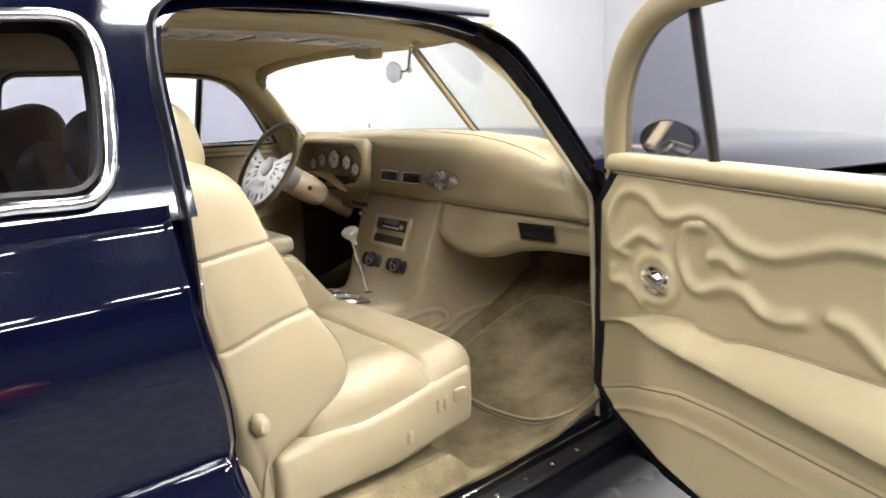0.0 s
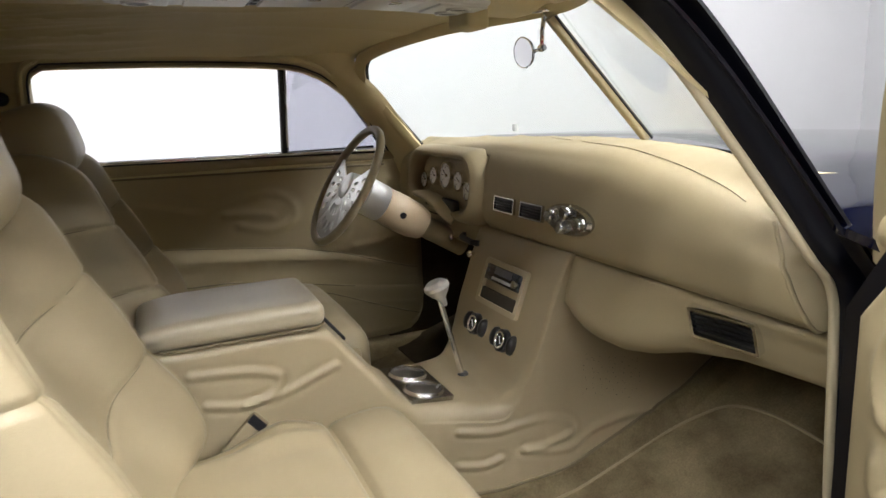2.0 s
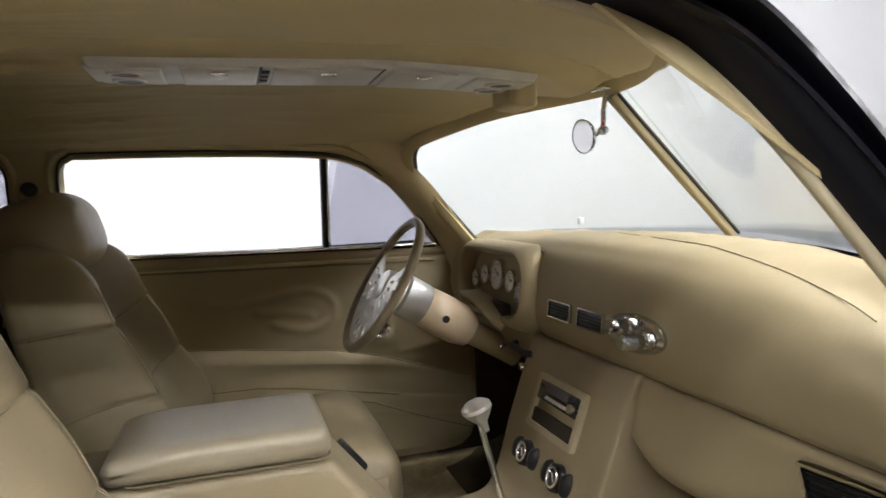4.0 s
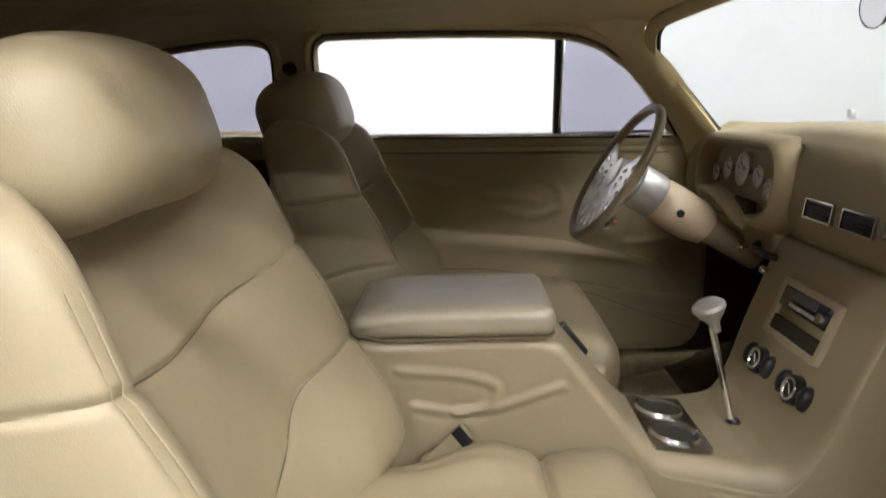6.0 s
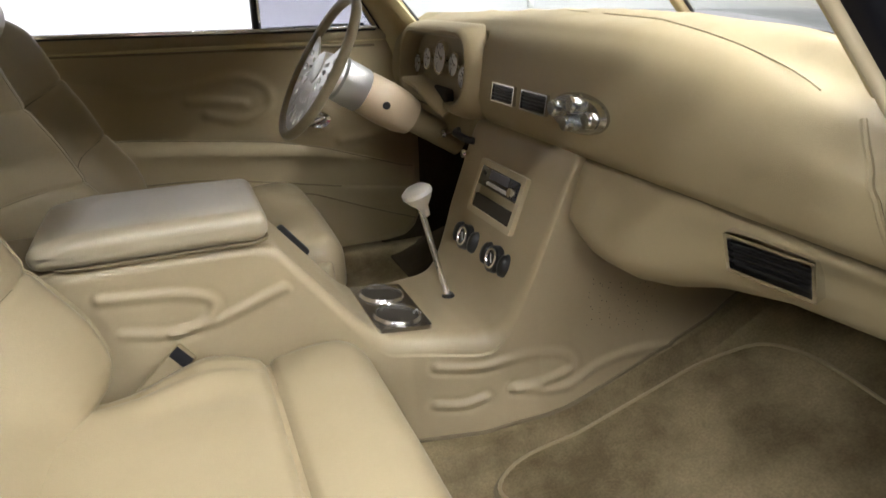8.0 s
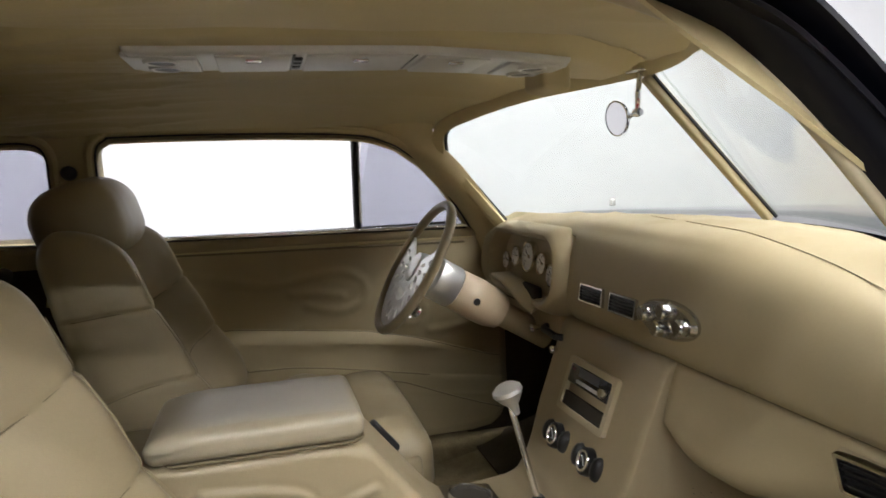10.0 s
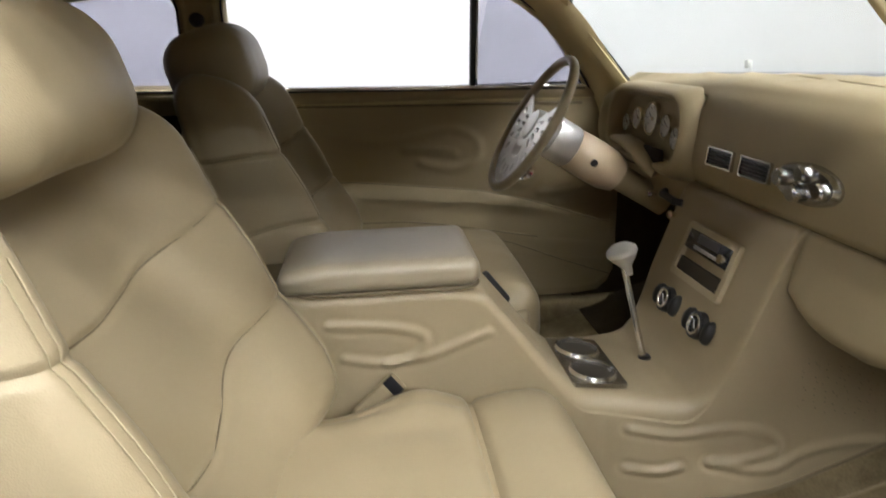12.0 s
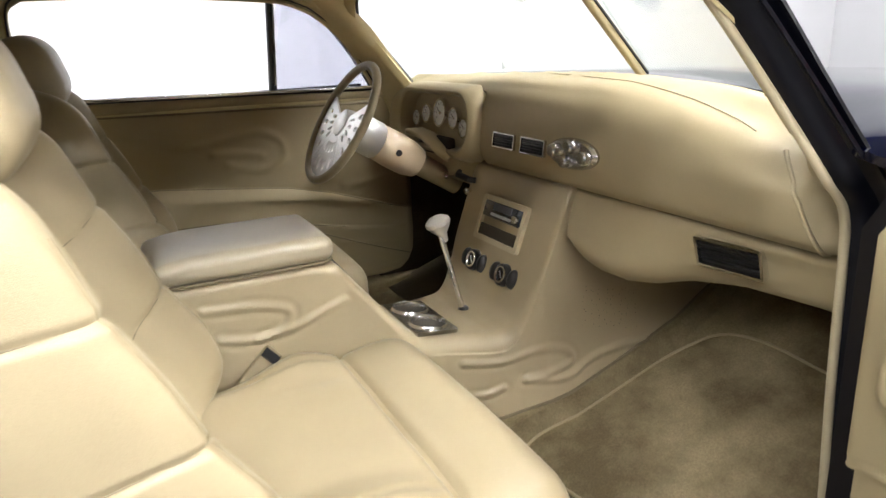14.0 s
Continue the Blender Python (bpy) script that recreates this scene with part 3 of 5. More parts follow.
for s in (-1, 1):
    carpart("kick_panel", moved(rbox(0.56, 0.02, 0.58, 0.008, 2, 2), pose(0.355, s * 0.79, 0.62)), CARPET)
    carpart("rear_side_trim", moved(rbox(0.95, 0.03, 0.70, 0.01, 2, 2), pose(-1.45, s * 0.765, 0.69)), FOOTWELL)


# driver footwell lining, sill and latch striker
# driver side darker than the passenger side, its shade is in the colour
carpart("footwell_lining", moved(rbox(0.66, 0.02, 0.53, 0.008, 2, 2), pose(0.29, 0.765, 0.605)), FOOTWELL, "carpeted side of the driver footwell, shade put in its colour")
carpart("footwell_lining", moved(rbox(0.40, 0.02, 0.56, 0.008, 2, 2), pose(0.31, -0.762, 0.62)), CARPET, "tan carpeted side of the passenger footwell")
carpart("inner_sill", moved(rbox(1.15, 0.09, 0.085, 0.02, 2, 2), pose(-0.45, 0.755, 0.375)), CARPET, "tan carpeted inner sill")
striker = carpart("latch_striker", moved(rbox(0.03, 0.035, 0.075, 0.006, 2, 1), pose(-0.985, -0.812, 0.90)), ALUMINIUM, "bright door latch striker")
carpart("striker_pin", moved(rbox(0.03, 0.02, 0.03, 0.005, 2, 1), pose(-0.985, -0.815, 0.955)), ALUMINIUM)
# dark sheets added below the dash, they keep the footwells shaded
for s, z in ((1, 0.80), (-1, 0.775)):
    carpart("under_dash_shade", moved(rbox(0.42, 0.60, 0.012, 0.004, 1, 1), pose(0.37, s * 0.445, z)), DARK, "dark sheet added under the dash to shade the footwell")
for k in range(11):
    carpart("scuff_stud", lathe([(0, 0.003), (0.004, 0.002), (0.006, 0.0)], 10, pose(-0.86 + 0.088 * k, -0.85, 0.371)), ALUMINIUM, "bright stud")
carpart("sill_strip", moved(rbox(1.05, 0.008, 0.006, 0.002, 1, 1), pose(-0.42, -0.800, 0.365)), CHROME, "narrow bright sill strip")
for y in (0.66,):
    carpart("washer_nozzle", moved(rbox(0.016, 0.016, 0.022, 0.004, 3, 1), pose(0.56 - 0.35 * (y / 0.95) ** 2, y, 1.066)), BRUSHED, "small bright washer nozzle")
carpart("dash_end", moved(rbox(0.30, 0.02, 0.17, 0.008, 2, 2), pose(0.13, 0.765, 0.955)), VINYL, "tan end panel beside the instruments")

# boot, tail, nose and wheels
carpart("boot_lid", grid(lambda u, v: (lerp(-1.93, -3.0, u), lerp(-0.87, 0.87, v), 1.075 - 0.26 * u ** 1.8 - 0.05 * abs(2 * v - 1) ** 4), 20, 20, thick=0.01), PAINT, "navy painted boot lid")
carpart("tail_panel", grid(lambda u, v: (-3.0 - 0.06 * math.sin(math.pi * u), lerp(-0.90, 0.90, v), lerp(0.82, 0.24, u)), 10, 16, thick=0.01), PAINT, "navy painted tail")
carpart("nose_panel", grid(lambda u, v: (2.1 + 0.07 * math.sin(math.pi * u), lerp(-0.93, 0.93, v), lerp(0.92 - 0.09 * abs(2 * v - 1) ** 4, 0.24, u)), 10, 16, thick=0.01), PAINT, "navy painted nose")
for x in (1.35, -2.25):
    for s in (-1, 1):
        m = axes((x, s * 0.90, GZ + 0.335), (0, s, 0), (1, 0, 0))
        wheel = carpart("wheel", lathe([(0, -0.1), (0.30, -0.11), (0.335, -0.07), (0.335, 0.06), (0.31, 0.085), (0.215, 0.085), (0.205, 0.05), (0, 0.06)], 32, m), RUBBER, "black tyre")
        part("rim", rest(lathe([(0, 0.09), (0.06, 0.085), (0.10, 0.06), (0.19, 0.065), (0.205, 0.085), (0.212, 0.06)], 28, m), CAR_AT), CHROME, wheel, "chrome wheel rim")


# ---- floor mat ----
MAT = [(-0.15, -0.36), (-0.16, -0.29), (-0.10, -0.250), (0.02, -0.254), (0.14, -0.257), (0.25, -0.262), (0.33, -0.295), (0.358, -0.38), (0.352, -0.51), (0.335, -0.63), (0.22, -0.725), (0.06, -0.75), (-0.05, -0.738), (-0.12, -0.676), (-0.14, -0.55), (-0.135, -0.455)]
mat_line = spline([(x, y, 0) for x, y in MAT], 6, closed=True)
floor_mat = thing("floor_mat", "worn tan carpet floor mat with bound edge in the passenger footwell", "floor mat", (0.1, -0.45, 0.42))
bm = bmesh.new()
cx, cy = 0.1, -0.45
rings = []
for k in range(13):
    t = k / 12
    rings.append([bm.verts.new((lerp(cx, p.x, t), lerp(cy, p.y, t), floor_z(lerp(cx, p.x, t)) + 0.020 - 0.006 * t ** 8 + 0.003 * noise.noise(Vector((lerp(cx, p.x, t) * 9, lerp(cy, p.y, t) * 9, 1))))) for p in mat_line])
for a, b in zip(rings, rings[1:]):
    for i in range(len(a)):
        bm.faces.new((a[i], a[(i + 1) % len(a)], b[(i + 1) % len(a)], b[i]))
bmesh.ops.remove_doubles(bm, verts=bm.verts, dist=1e-5)
part("carpet_top", rest(bm, (0.1, -0.45, 0.42)), CARPET, floor_mat, "worn tan carpet pile")
bm = tube([(p.x, p.y, floor_z(p.x) + 0.015) for p in mat_line], 0.0034, 8, closed=True)
part("binding", rest(bm, (0.1, -0.45, 0.42)), VINYL, floor_mat, "tan bound edge")
# dark line round the mat, drawn as its edge shadow
bm = tube([(p.x + (p.x - cx) * 0.02, p.y + (p.y - cy) * 0.02, floor_z(p.x) + 0.006) for p in mat_line], 0.004, 8, closed=True)
part("edge_shadow", rest(bm, (0.1, -0.45, 0.42)), SEAM, floor_mat, "dark line drawn as shadow along the mat edge")

# dark sheet added over the driver toe-board, its colour stands in for shade
toe_shade = thing("floor_mat", "dark sheet added over the driver toe-board as its shade", "floor mat", (0.2, 0.48, 0.46))
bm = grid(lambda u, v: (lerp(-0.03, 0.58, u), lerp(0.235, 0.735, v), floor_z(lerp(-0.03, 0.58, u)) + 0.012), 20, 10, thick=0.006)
part("carpet_top", rest(bm, (0.2, 0.48, 0.46)), FOOTWELL, toe_shade, "carpet sheet darkened for shade")


# ---- dashboard ----
dash = thing("dashboard", "tan vinyl padded dashboard with stitched lower edge and flame relief", "dashboard", (0.15, 0, 0.8))
DASH_AT = (0.15, 0, 0.8)


def dpart(name, bm, mat, label="", parent=None, sharp=38):
    return part(name, rest(bm, DASH_AT), mat, parent or dash, label, sharp)


def xws(y):
    return 0.372 - 0.335 * (abs(y) / 0.66) ** 1.7


PAD_STEPS = 6


def pad_line(y):
    """Section of the pad at y, from the windshield over the roll and down the face."""
    ztop = table(y, [(-0.75, 0.990), (-0.70, 0.993), (-0.60, 1.008), (-0.45, 1.028), (-0.25, 1.046), (0.1, 1.05), (0.7, 1.03)])
    xw = max(0.135, xws(y))
    pts = [(xw, 1.045), (lerp(xw, 0.09, 0.5), (1.06 + ztop) / 2 + 0.010), (0.085, ztop + 0.012), (0.045, ztop - 0.006), (0.020, ztop - 0.040), (0.006, 0.935), (0.008, 0.895), (0.022, 0.870), (0.055, 0.862), (0.22, 0.872)]
    return spline([(a, 0, b) for a, b in pts], PAD_STEPS)


pad_cache = {}


def pad_point(u, v):
    end = max(0.0, 1 - v / 0.034)
    y = lerp(-0.700, 0.70, max(0.0, (v - 0.034) / 0.966)) - 0.02 * end
    if v not in pad_cache:
        pad_cache[v] = pad_line(y)
    line = pad_cache[v]
    p = line[round(u * (len(line) - 1))]
    lift = 0.0
    if p.z > 1.0 and p.x > 0.07:
        lift = 0.004 * bump(math.sin((p.x - 0.12) * 26 + 2.2 * math.sin(y * 9)), 0.35) * smooth(0.1, 0.14, p.x) * smooth(0.62, 0.5, abs(y))
    hollow = 0.075 * smooth(0.140, 0.168, y) * smooth(0.585, 0.55, y) * smooth(1.035, 1.0, p.z) * smooth(0.86, 0.89, p.z) if p.x < 0.1 else 0.0
    ridge_y = table(p.z, [(0.86, -0.722), (0.88, -0.720), (0.93, -0.696), (0.98, -0.648), (1.0, -0.625), (1.04, -0.62)])
    lean = (ridge_y + 0.70) * smooth(-0.48, -0.70, max(y, -0.70))
    return (p.x + hollow + 0.11 * end ** 1.15 * smooth(0.30, 0.15, p.x), lerp(y + lean, -0.765, end), p.z + lift - 0.006 * end)


dpart("pad", grid(pad_point, 54, 176), VINYL, "tan vinyl dash pad")


def on_pad(x, y):
    """Point on top of the pad."""
    line = pad_line(y)[:PAD_STEPS * 4][::-1]
    z = table(x, [(q.x, q.z) for q in line])
    return (x, y, z + 0.0008)


ridge = [Vector(pad_point((k + PAD_STEPS * 3) / (PAD_STEPS * 9), 6 / 176)) + Vector((-0.0005, -0.001, 0)) for k in range(PAD_STEPS * 5)]
dpart("corner_pad", moved(rbox(0.17, 0.13, 0.13, 0.055, 5, 4), pose(0.125, -0.700, 0.958, 0, 0, 18)), VINYL, "rounded tan corner pad beside the pillar")
dpart("end_piping", tube(ridge, 0.0035, 8, up=(0, 1, 0)), VINYL, "tan piping on the end of the pad")
top_seam = [on_pad(q.x, q.y) for q in spline([(0.165, 0.10, 0), (0.150, -0.02, 0), (0.125, -0.19, 0), (0.100, -0.34, 0), (0.080, -0.451, 0), (0.066, -0.53, 0), (0.050, -0.585, 0)], 8)]
top_seam = [Vector(top_seam[0])] + [(Vector(a) + Vector(b) + Vector(c)) / 3 for a, b, c in zip(top_seam, top_seam[1:], top_seam[2:])] + [Vector(top_seam[-1])]
dpart("top_seam", tube(top_seam, 0.0011, 6), STITCH, "tan seam along the top of the pad")


def knee_point(u, v):
    y = lerp(-0.765, -0.178, v)
    zb = table(y, [(-0.765, 0.758), (-0.67, 0.756), (-0.56, 0.758), (-0.47, 0.745), (-0.40, 0.722), (-0.34, 0.712), (-0.28, 0.718), (-0.235, 0.735), (-0.205, 0.765), (-0.188, 0.80), (-0.178, 0.83)])
    belly = table(y, [(-0.765, 0.075), (-0.67, 0.076), (-0.57, 0.058), (-0.45, 0.036), (-0.35, 0.016), (-0.26, -0.004), (-0.21, 0.0), (-0.178, 0.03)])
    top = table(y, [(-0.765, 0.052), (-0.57, 0.040), (-0.4, 0.032), (-0.2, 0.028), (-0.178, 0.034)])
    low = zb + 0.035 * (1 - smooth(-0.25, -0.178, y))
    pts = [(0.13, 0.872), (0.075, 0.866), (top + 0.010, 0.859), (top, 0.845), (lerp(top, belly, 0.55), lerp(0.845, low, 0.45)), (belly, low), (belly + 0.020, zb + 0.006), (belly + 0.06, zb), (0.27, zb + 0.02)]
    line = spline([(a, 0, b) for a, b in pts], 6)
    f = u * (len(line) - 1)
    j = min(int(f), len(line) - 2)
    p = line[j].lerp(line[j + 1], f - j)
    return (p.x, y, p.z)


dpart("lower_panel", grid(knee_point, 48, 90), VINYL, "tan glovebox panel with swept lower edge")

# instrument binnacle
BIN = axes((-0.008, 0.362, 0.956), (-1, 0, 0.12), (0, -1, 0))
outer, inner = rrect(0.432, 0.164, 0.074, 8), rrect(0.379, 0.124, 0.056, 8)
n = len(outer)
bm = bmesh.new()
loops = []
for t, depth in ((-0.62, -0.05), (-0.58, -0.034), (-0.45, -0.020), (-0.28, -0.009), (-0.08, 0.0), (0.15, 0.007), (0.4, 0.010), (0.7, 0.008), (0.9, -0.002), (1.0, -0.014), (1.03, -0.034)):
    loops.append([bm.verts.new((lerp(o[0], i[0], t), lerp(o[1], i[1], t), depth)) for o, i in zip(outer, inner)])
for a, b in zip(loops, loops[1:]):
    for k in range(n):
        bm.faces.new((a[k], a[(k + 1) % n], b[(k + 1) % n], b[k]))
bm.faces.new(loops[-1])
dpart("instrument_binnacle", moved(bm, BIN), VINYL, "padded tan instrument hood")
for gx, gz, r in ((-0.158, 0.952, 0.023), (-0.095, 0.968, 0.025), (-0.016, 0.974, 0.036), (0.064, 0.966, 0.026), (0.120, 0.946, 0.024)):
    m = BIN @ Matrix.Translation((gx + 0.008, (gz - 0.958), -0.028))
    g = dpart("gauge", lathe([(0, 0.0), (r * 0.86, 0.0), (r * 0.88, 0.008), (r, 0.008), (r * 1.04, 0.0), (r * 1.04, -0.01)], 28, m), CHROME, "round gauge with a chrome bezel")
    dpart("dial", lathe([(0, 0.003), (r * 0.85, 0.003), (r * 0.85, 0.0)], 28, m), DIAL, "white dial", g)
    for k in range(9):
        dpart("tick", moved(rbox(r * 0.05, r * 0.16, 0.001, 0.0002, 1, 1), m @ pose(0, 0, 0.0034, 0, 0, -120 + 30 * k) @ pose(0, r * 0.68, 0)), BLACK, "", g)
    dpart("needle", moved(rbox(r * 0.07, r * 0.75, 0.001, 0.0003, 1, 1), m @ pose(0, 0, 0.005, 0, 0, 60) @ pose(0, r * 0.25, 0)), BLACK, "dark needle", g)
    dpart("needle_cap", lathe([(0, 0.007), (r * 0.13, 0.006), (r * 0.15, 0.003)], 12, m), CHROME, "", g)


def boxat(sx, sy, sz, r, at, tilt=0, k=2, m=2):
    """Rounded box seen on the dash face: sx across the car, sy high, sz deep."""
    return moved(rbox(sz, sx, sy, r, k, m), Matrix.Translation(at) @ pose(0, 0, 0, 0, tilt, 0))


def frame_at(w, h, bar, depth, at, tilt, r=0.003):
    bm = plate(rrect(w, h, r, 2), depth, [rrect(w - 2 * bar, h - 2 * bar, r * 0.6, 2)])
    return moved(bm, Matrix.Translation(at) @ pose(0, 0, 0, 0, tilt, 0) @ axes((0, 0, 0), (-1, 0, 0), (0, -1, 0)))


# two small air vents, chrome control cluster, large side vent
for y in (0.028, -0.086):
    v = dpart("air_vent", frame_at(0.088, 0.034, 0.003, 0.008, (0.0, y, 0.934), 8), SATIN, "small chrome framed air vent")
    dpart("backing", boxat(0.083, 0.029, 0.004, 0.001, (0.006, y, 0.934), 8, 1, 1), BLACK, "", v)
    for k in range(4):
        dpart("slat", boxat(0.082, 0.0015, 0.005, 0.0005, (0.003, y, 0.925 + 0.006 * k), 35, 1, 1), BLACK, "", v)
m = axes((0.001, -0.222, 0.936), (-1, 0, 0.06), (0, -1, 0))
ctl = dpart("climate_control", moved(lathe([(0, 0.006), (0.9, 0.006), (1.0, 0.0), (1.0, -0.01)], 32), m @ Matrix.Diagonal((0.075, 0.029, 1, 1))), SATIN, "oval chrome climate control plate")
for dx, dz in ((-0.046, 0.002), (0.006, 0.014), (0.050, -0.002), (-0.008, -0.014)):
    dpart("knob", lathe([(0, 0.019), (0.010, 0.019), (0.0125, 0.016), (0.0125, 0.006), (0.015, 0.002)], 16, m @ Matrix.Translation((dx, dz, 0))), SATIN, "chrome knob", ctl)
dpart("lever", moved(rbox(0.03, 0.006, 0.008, 0.002, 1, 1), m @ pose(0.0, -0.014, 0.012)), CHROME, "", ctl)
VM = axes((0.043, -0.563, 0.816), (-1, -0.13, -0.30), (0.13, -1, 0))
v = dpart("side_air_vent", moved(plate(rrect(0.116, 0.053, 0.003, 2), 0.016, [rrect(0.106, 0.043, 0.002, 2)]), VM @ pose(0, 0, 0.006)), CHROME, "wide bright framed air vent")
dpart("backing", moved(rbox(0.108, 0.045, 0.004, 0.001, 1, 1), VM @ pose(0, 0, -0.004)), BLACK, "", v)
for k in range(4):
    dpart("slat", moved(rbox(0.105, 0.0016, 0.006, 0.0005, 1, 1), VM @ pose(0, -0.0135 + 0.009 * k, 0.0)), BLACK, "", v)


# panel below the instruments with the park brake handle and two pull knobs
dpart("under_panel", moved(rbox(0.10, 0.52, 0.085, 0.025, 4, 4), pose(0.06, 0.44, 0.842)), VINYL, "tan panel under the instruments")
handle = dpart("brake_handle", sweep([(0.0, 0.235, 0.835), (-0.012, 0.225, 0.832), (-0.012, 0.165, 0.828), (0.0, 0.155, 0.826)], rrect(0.012, 0.014, 0.004, 2)), BLACK, "black pull handle")
for y, z in ((0.285, 0.822), (0.175, 0.80)):
    dpart("pull_knob", lathe([(0, 0.02), (0.007, 0.02), (0.009, 0.014), (0.005, 0.008), (0.005, -0.01)], 14, axes((0.0, y, z), (-1, 0, -0.1))), CHROME, "chrome pull knob")

# ledge over the steering column, seams of the pad
ledge = spline([(-0.012, 0.47, 0.916), (-0.026, 0.44, 0.921), (-0.030, 0.36, 0.917), (-0.030, 0.31, 0.905), (-0.026, 0.27, 0.887), (-0.012, 0.25, 0.874)], 5)
dpart("column_ledge", sweep(ledge, rrect(0.012, 0.05, 0.005, 3), up=(-1, 0, 0)), VINYL, "tan ledge over the steering column")
# dark block put in as the shadow below the ledge
dpart("ledge_shade", moved(rbox(0.02, 0.19, 0.05, 0.008, 2, 1), pose(-0.010, 0.345, 0.893)), DARK)
# dark tube for the pad's seam, with its overhang shadow drawn in
seam = [(0.040, lerp(0.13, -0.72, k / 60), 0.8625) for k in range(61)]
dpart("pad_seam_shadow", tube(seam, 0.0045, 6), SEAM, "dark seam and overhang shadow under the pad")


# ---- centre console: tunnel, stack, armrest base ----
CON_AT = (-0.4, 0, 0.345)
console = thing("centre_console", "tan leather centre console with raised flame relief", "console", CON_AT)


def cpart(name, bm, mat, label="", parent=None, sharp=38):
    return part(name, rest(bm, CON_AT), mat, parent or console, label, sharp)


TOPLINE = [(-1.2, 0.52), (-1.0, 0.56), (-0.97, 0.60), (-0.94, 0.780), (-0.475, 0.782), (-0.44, 0.772), (-0.32, 0.62), (-0.285, 0.592), (-0.14, 0.575), (-0.11, 0.578), (-0.085, 0.60), (-0.062, 0.645), (-0.03, 0.73), (0.0, 0.81), (0.02, 0.862), (0.05, 0.865), (0.4, 0.865)]
FLAMES = [[(-0.21, 0.531), (-0.134, 0.522), (-0.05, 0.536), (0.004, 0.527), (0.018, 0.503), (-0.024, 0.487), (-0.085, 0.478)],
          [(-0.085, 0.478), (0.005, 0.469), (0.064, 0.495), (0.15, 0.505), (0.21, 0.50)], [(-0.216, 0.464), (-0.17, 0.459), (-0.135, 0.468)],
          [(-0.68, 0.735), (-0.62, 0.730), (-0.575, 0.724), (-0.537, 0.708), (-0.545, 0.683), (-0.595, 0.667), (-0.66, 0.679)],
          [(-0.595, 0.667), (-0.535, 0.674), (-0.47, 0.696), (-0.435, 0.707)]]
FLAMES = [[(p.x, p.y) for p in spline([(a, b, 0) for a, b in line], 4)] for line in FLAMES]
BOUNDS = [(min(p[0] for p in line) - 0.03, max(p[0] for p in line) + 0.03) for line in FLAMES]


def tunnel_point(u, v):
    x = lerp(-1.2, 0.42, u)
    top = (table(x - 0.008, TOPLINE) + 2 * table(x, TOPLINE) + table(x + 0.008, TOPLINE)) / 4
    w = table(x, [(-1.2, 0.135), (-0.43, 0.135), (-0.25, 0.15), (-0.1, 0.175), (-0.04, 0.19), (0.02, 0.195), (0.4, 0.20)])
    if v > 0.5:
        w = table(x, [(-1.2, 0.072), (-0.43, 0.070), (-0.28, 0.088), (-0.12, 0.16), (-0.04, 0.19), (0.4, 0.20)])
    foot = table(x, [(-1.2, 0.0), (-0.4, 0.012), (-0.2, 0.02), (0.0, 0.03), (0.2, 0.035), (0.4, 0.03)])
    s = v * 2 - 1
    a = abs(s)
    flat = 0.22
    r = table(x, [(-0.5, 0.018), (-0.3, 0.03), (-0.12, 0.035), (-0.05, 0.015), (0.1, 0.012)])
    if a < flat:
        return (x, s / flat * (w - r), top)
    t = (a - flat) / (1 - flat)
    zf = floor_z(x) - 0.005 + (0.05 * smooth(-0.45, -0.3, x) if s < 0 else 0.0)
    if t < 0.16:
        c = t / 0.16 * math.pi / 2
        yy, zz = w - r + r * math.sin(c), top - r * (1 - math.cos(c))
    else:
        q = (t - 0.16) / 0.84
        zz = lerp(top - r, zf, q)
        yy = w + foot * smooth(0.60, 0.38, zz)
        if s < 0:
            for line, (b0, b1) in zip(FLAMES, BOUNDS):
                if b0 < x < b1:
                    d = near((x, zz), line)
                    yy += (0.0034 if x < -0.3 else 0.0042) * bump(d, 0.0070) - 0.0014 * bump(d - 0.011, 0.005)
    return (x, math.copysign(yy, s), zz)


cpart("tunnel", grid(tunnel_point, 400, 290), LEATHER, "tan leather tunnel and centre stack with flame relief")
perforations = bmesh.new()
for k in range(64):
    hx, hz = 0.055 + 0.0185 * (k % 8) + random.uniform(-0.006, 0.006), 0.650 - 0.0115 * (k // 8) - 0.0042 * (k % 8) + random.uniform(-0.004, 0.004)
    side = min((tunnel_point((hx + 1.2) / 1.62, v / 400) for v in range(0, 150)), key=lambda p: abs(p[2] - hz))
    bmesh.ops.create_circle(perforations, cap_ends=True, segments=6, radius=0.0009, matrix=axes((side[0], side[1] - 0.0008, side[2]), (0, -1, 0.1), (1, 0, 0)))
tagged(cpart("speaker_perforations", perforations, DARK, "small dark speaker perforations"), kind="stuff")
base = [tunnel_point((x + 1.2) / 1.62, 0.0) for x in [lerp(-0.30, 0.40, k / 40) for k in range(41)]]
cpart("base_seam", tube([(x, y - 0.004, z + 0.0065) for x, y, z in base], 0.0034, 6), SEAM, "dark seam where leather meets carpet")
lid = cpart("armrest_lid", moved(rbox(0.308, 0.222, 0.044, 0.019, 6, 10, lambda q: Vector((q.x, q.y, q.z + (0.005 * math.cos(q.y * 10) * math.cos(q.x * 7) - 0.009 * smooth(-0.085, -0.155, q.x) if q.z > 0 else 0)))), pose(-0.600, -0.030, 0.807)), ARMREST, "padded armrest lid in smooth greyish tan leather")
cpart("lid_seam", moved(sweep([(a, b, 0) for a, b in rrect(0.280, 0.217, 0.026, 5)], circle(0.0025, 6), closed=True), pose(-0.588, -0.030, 0.7855)), SEAM, "", lid)
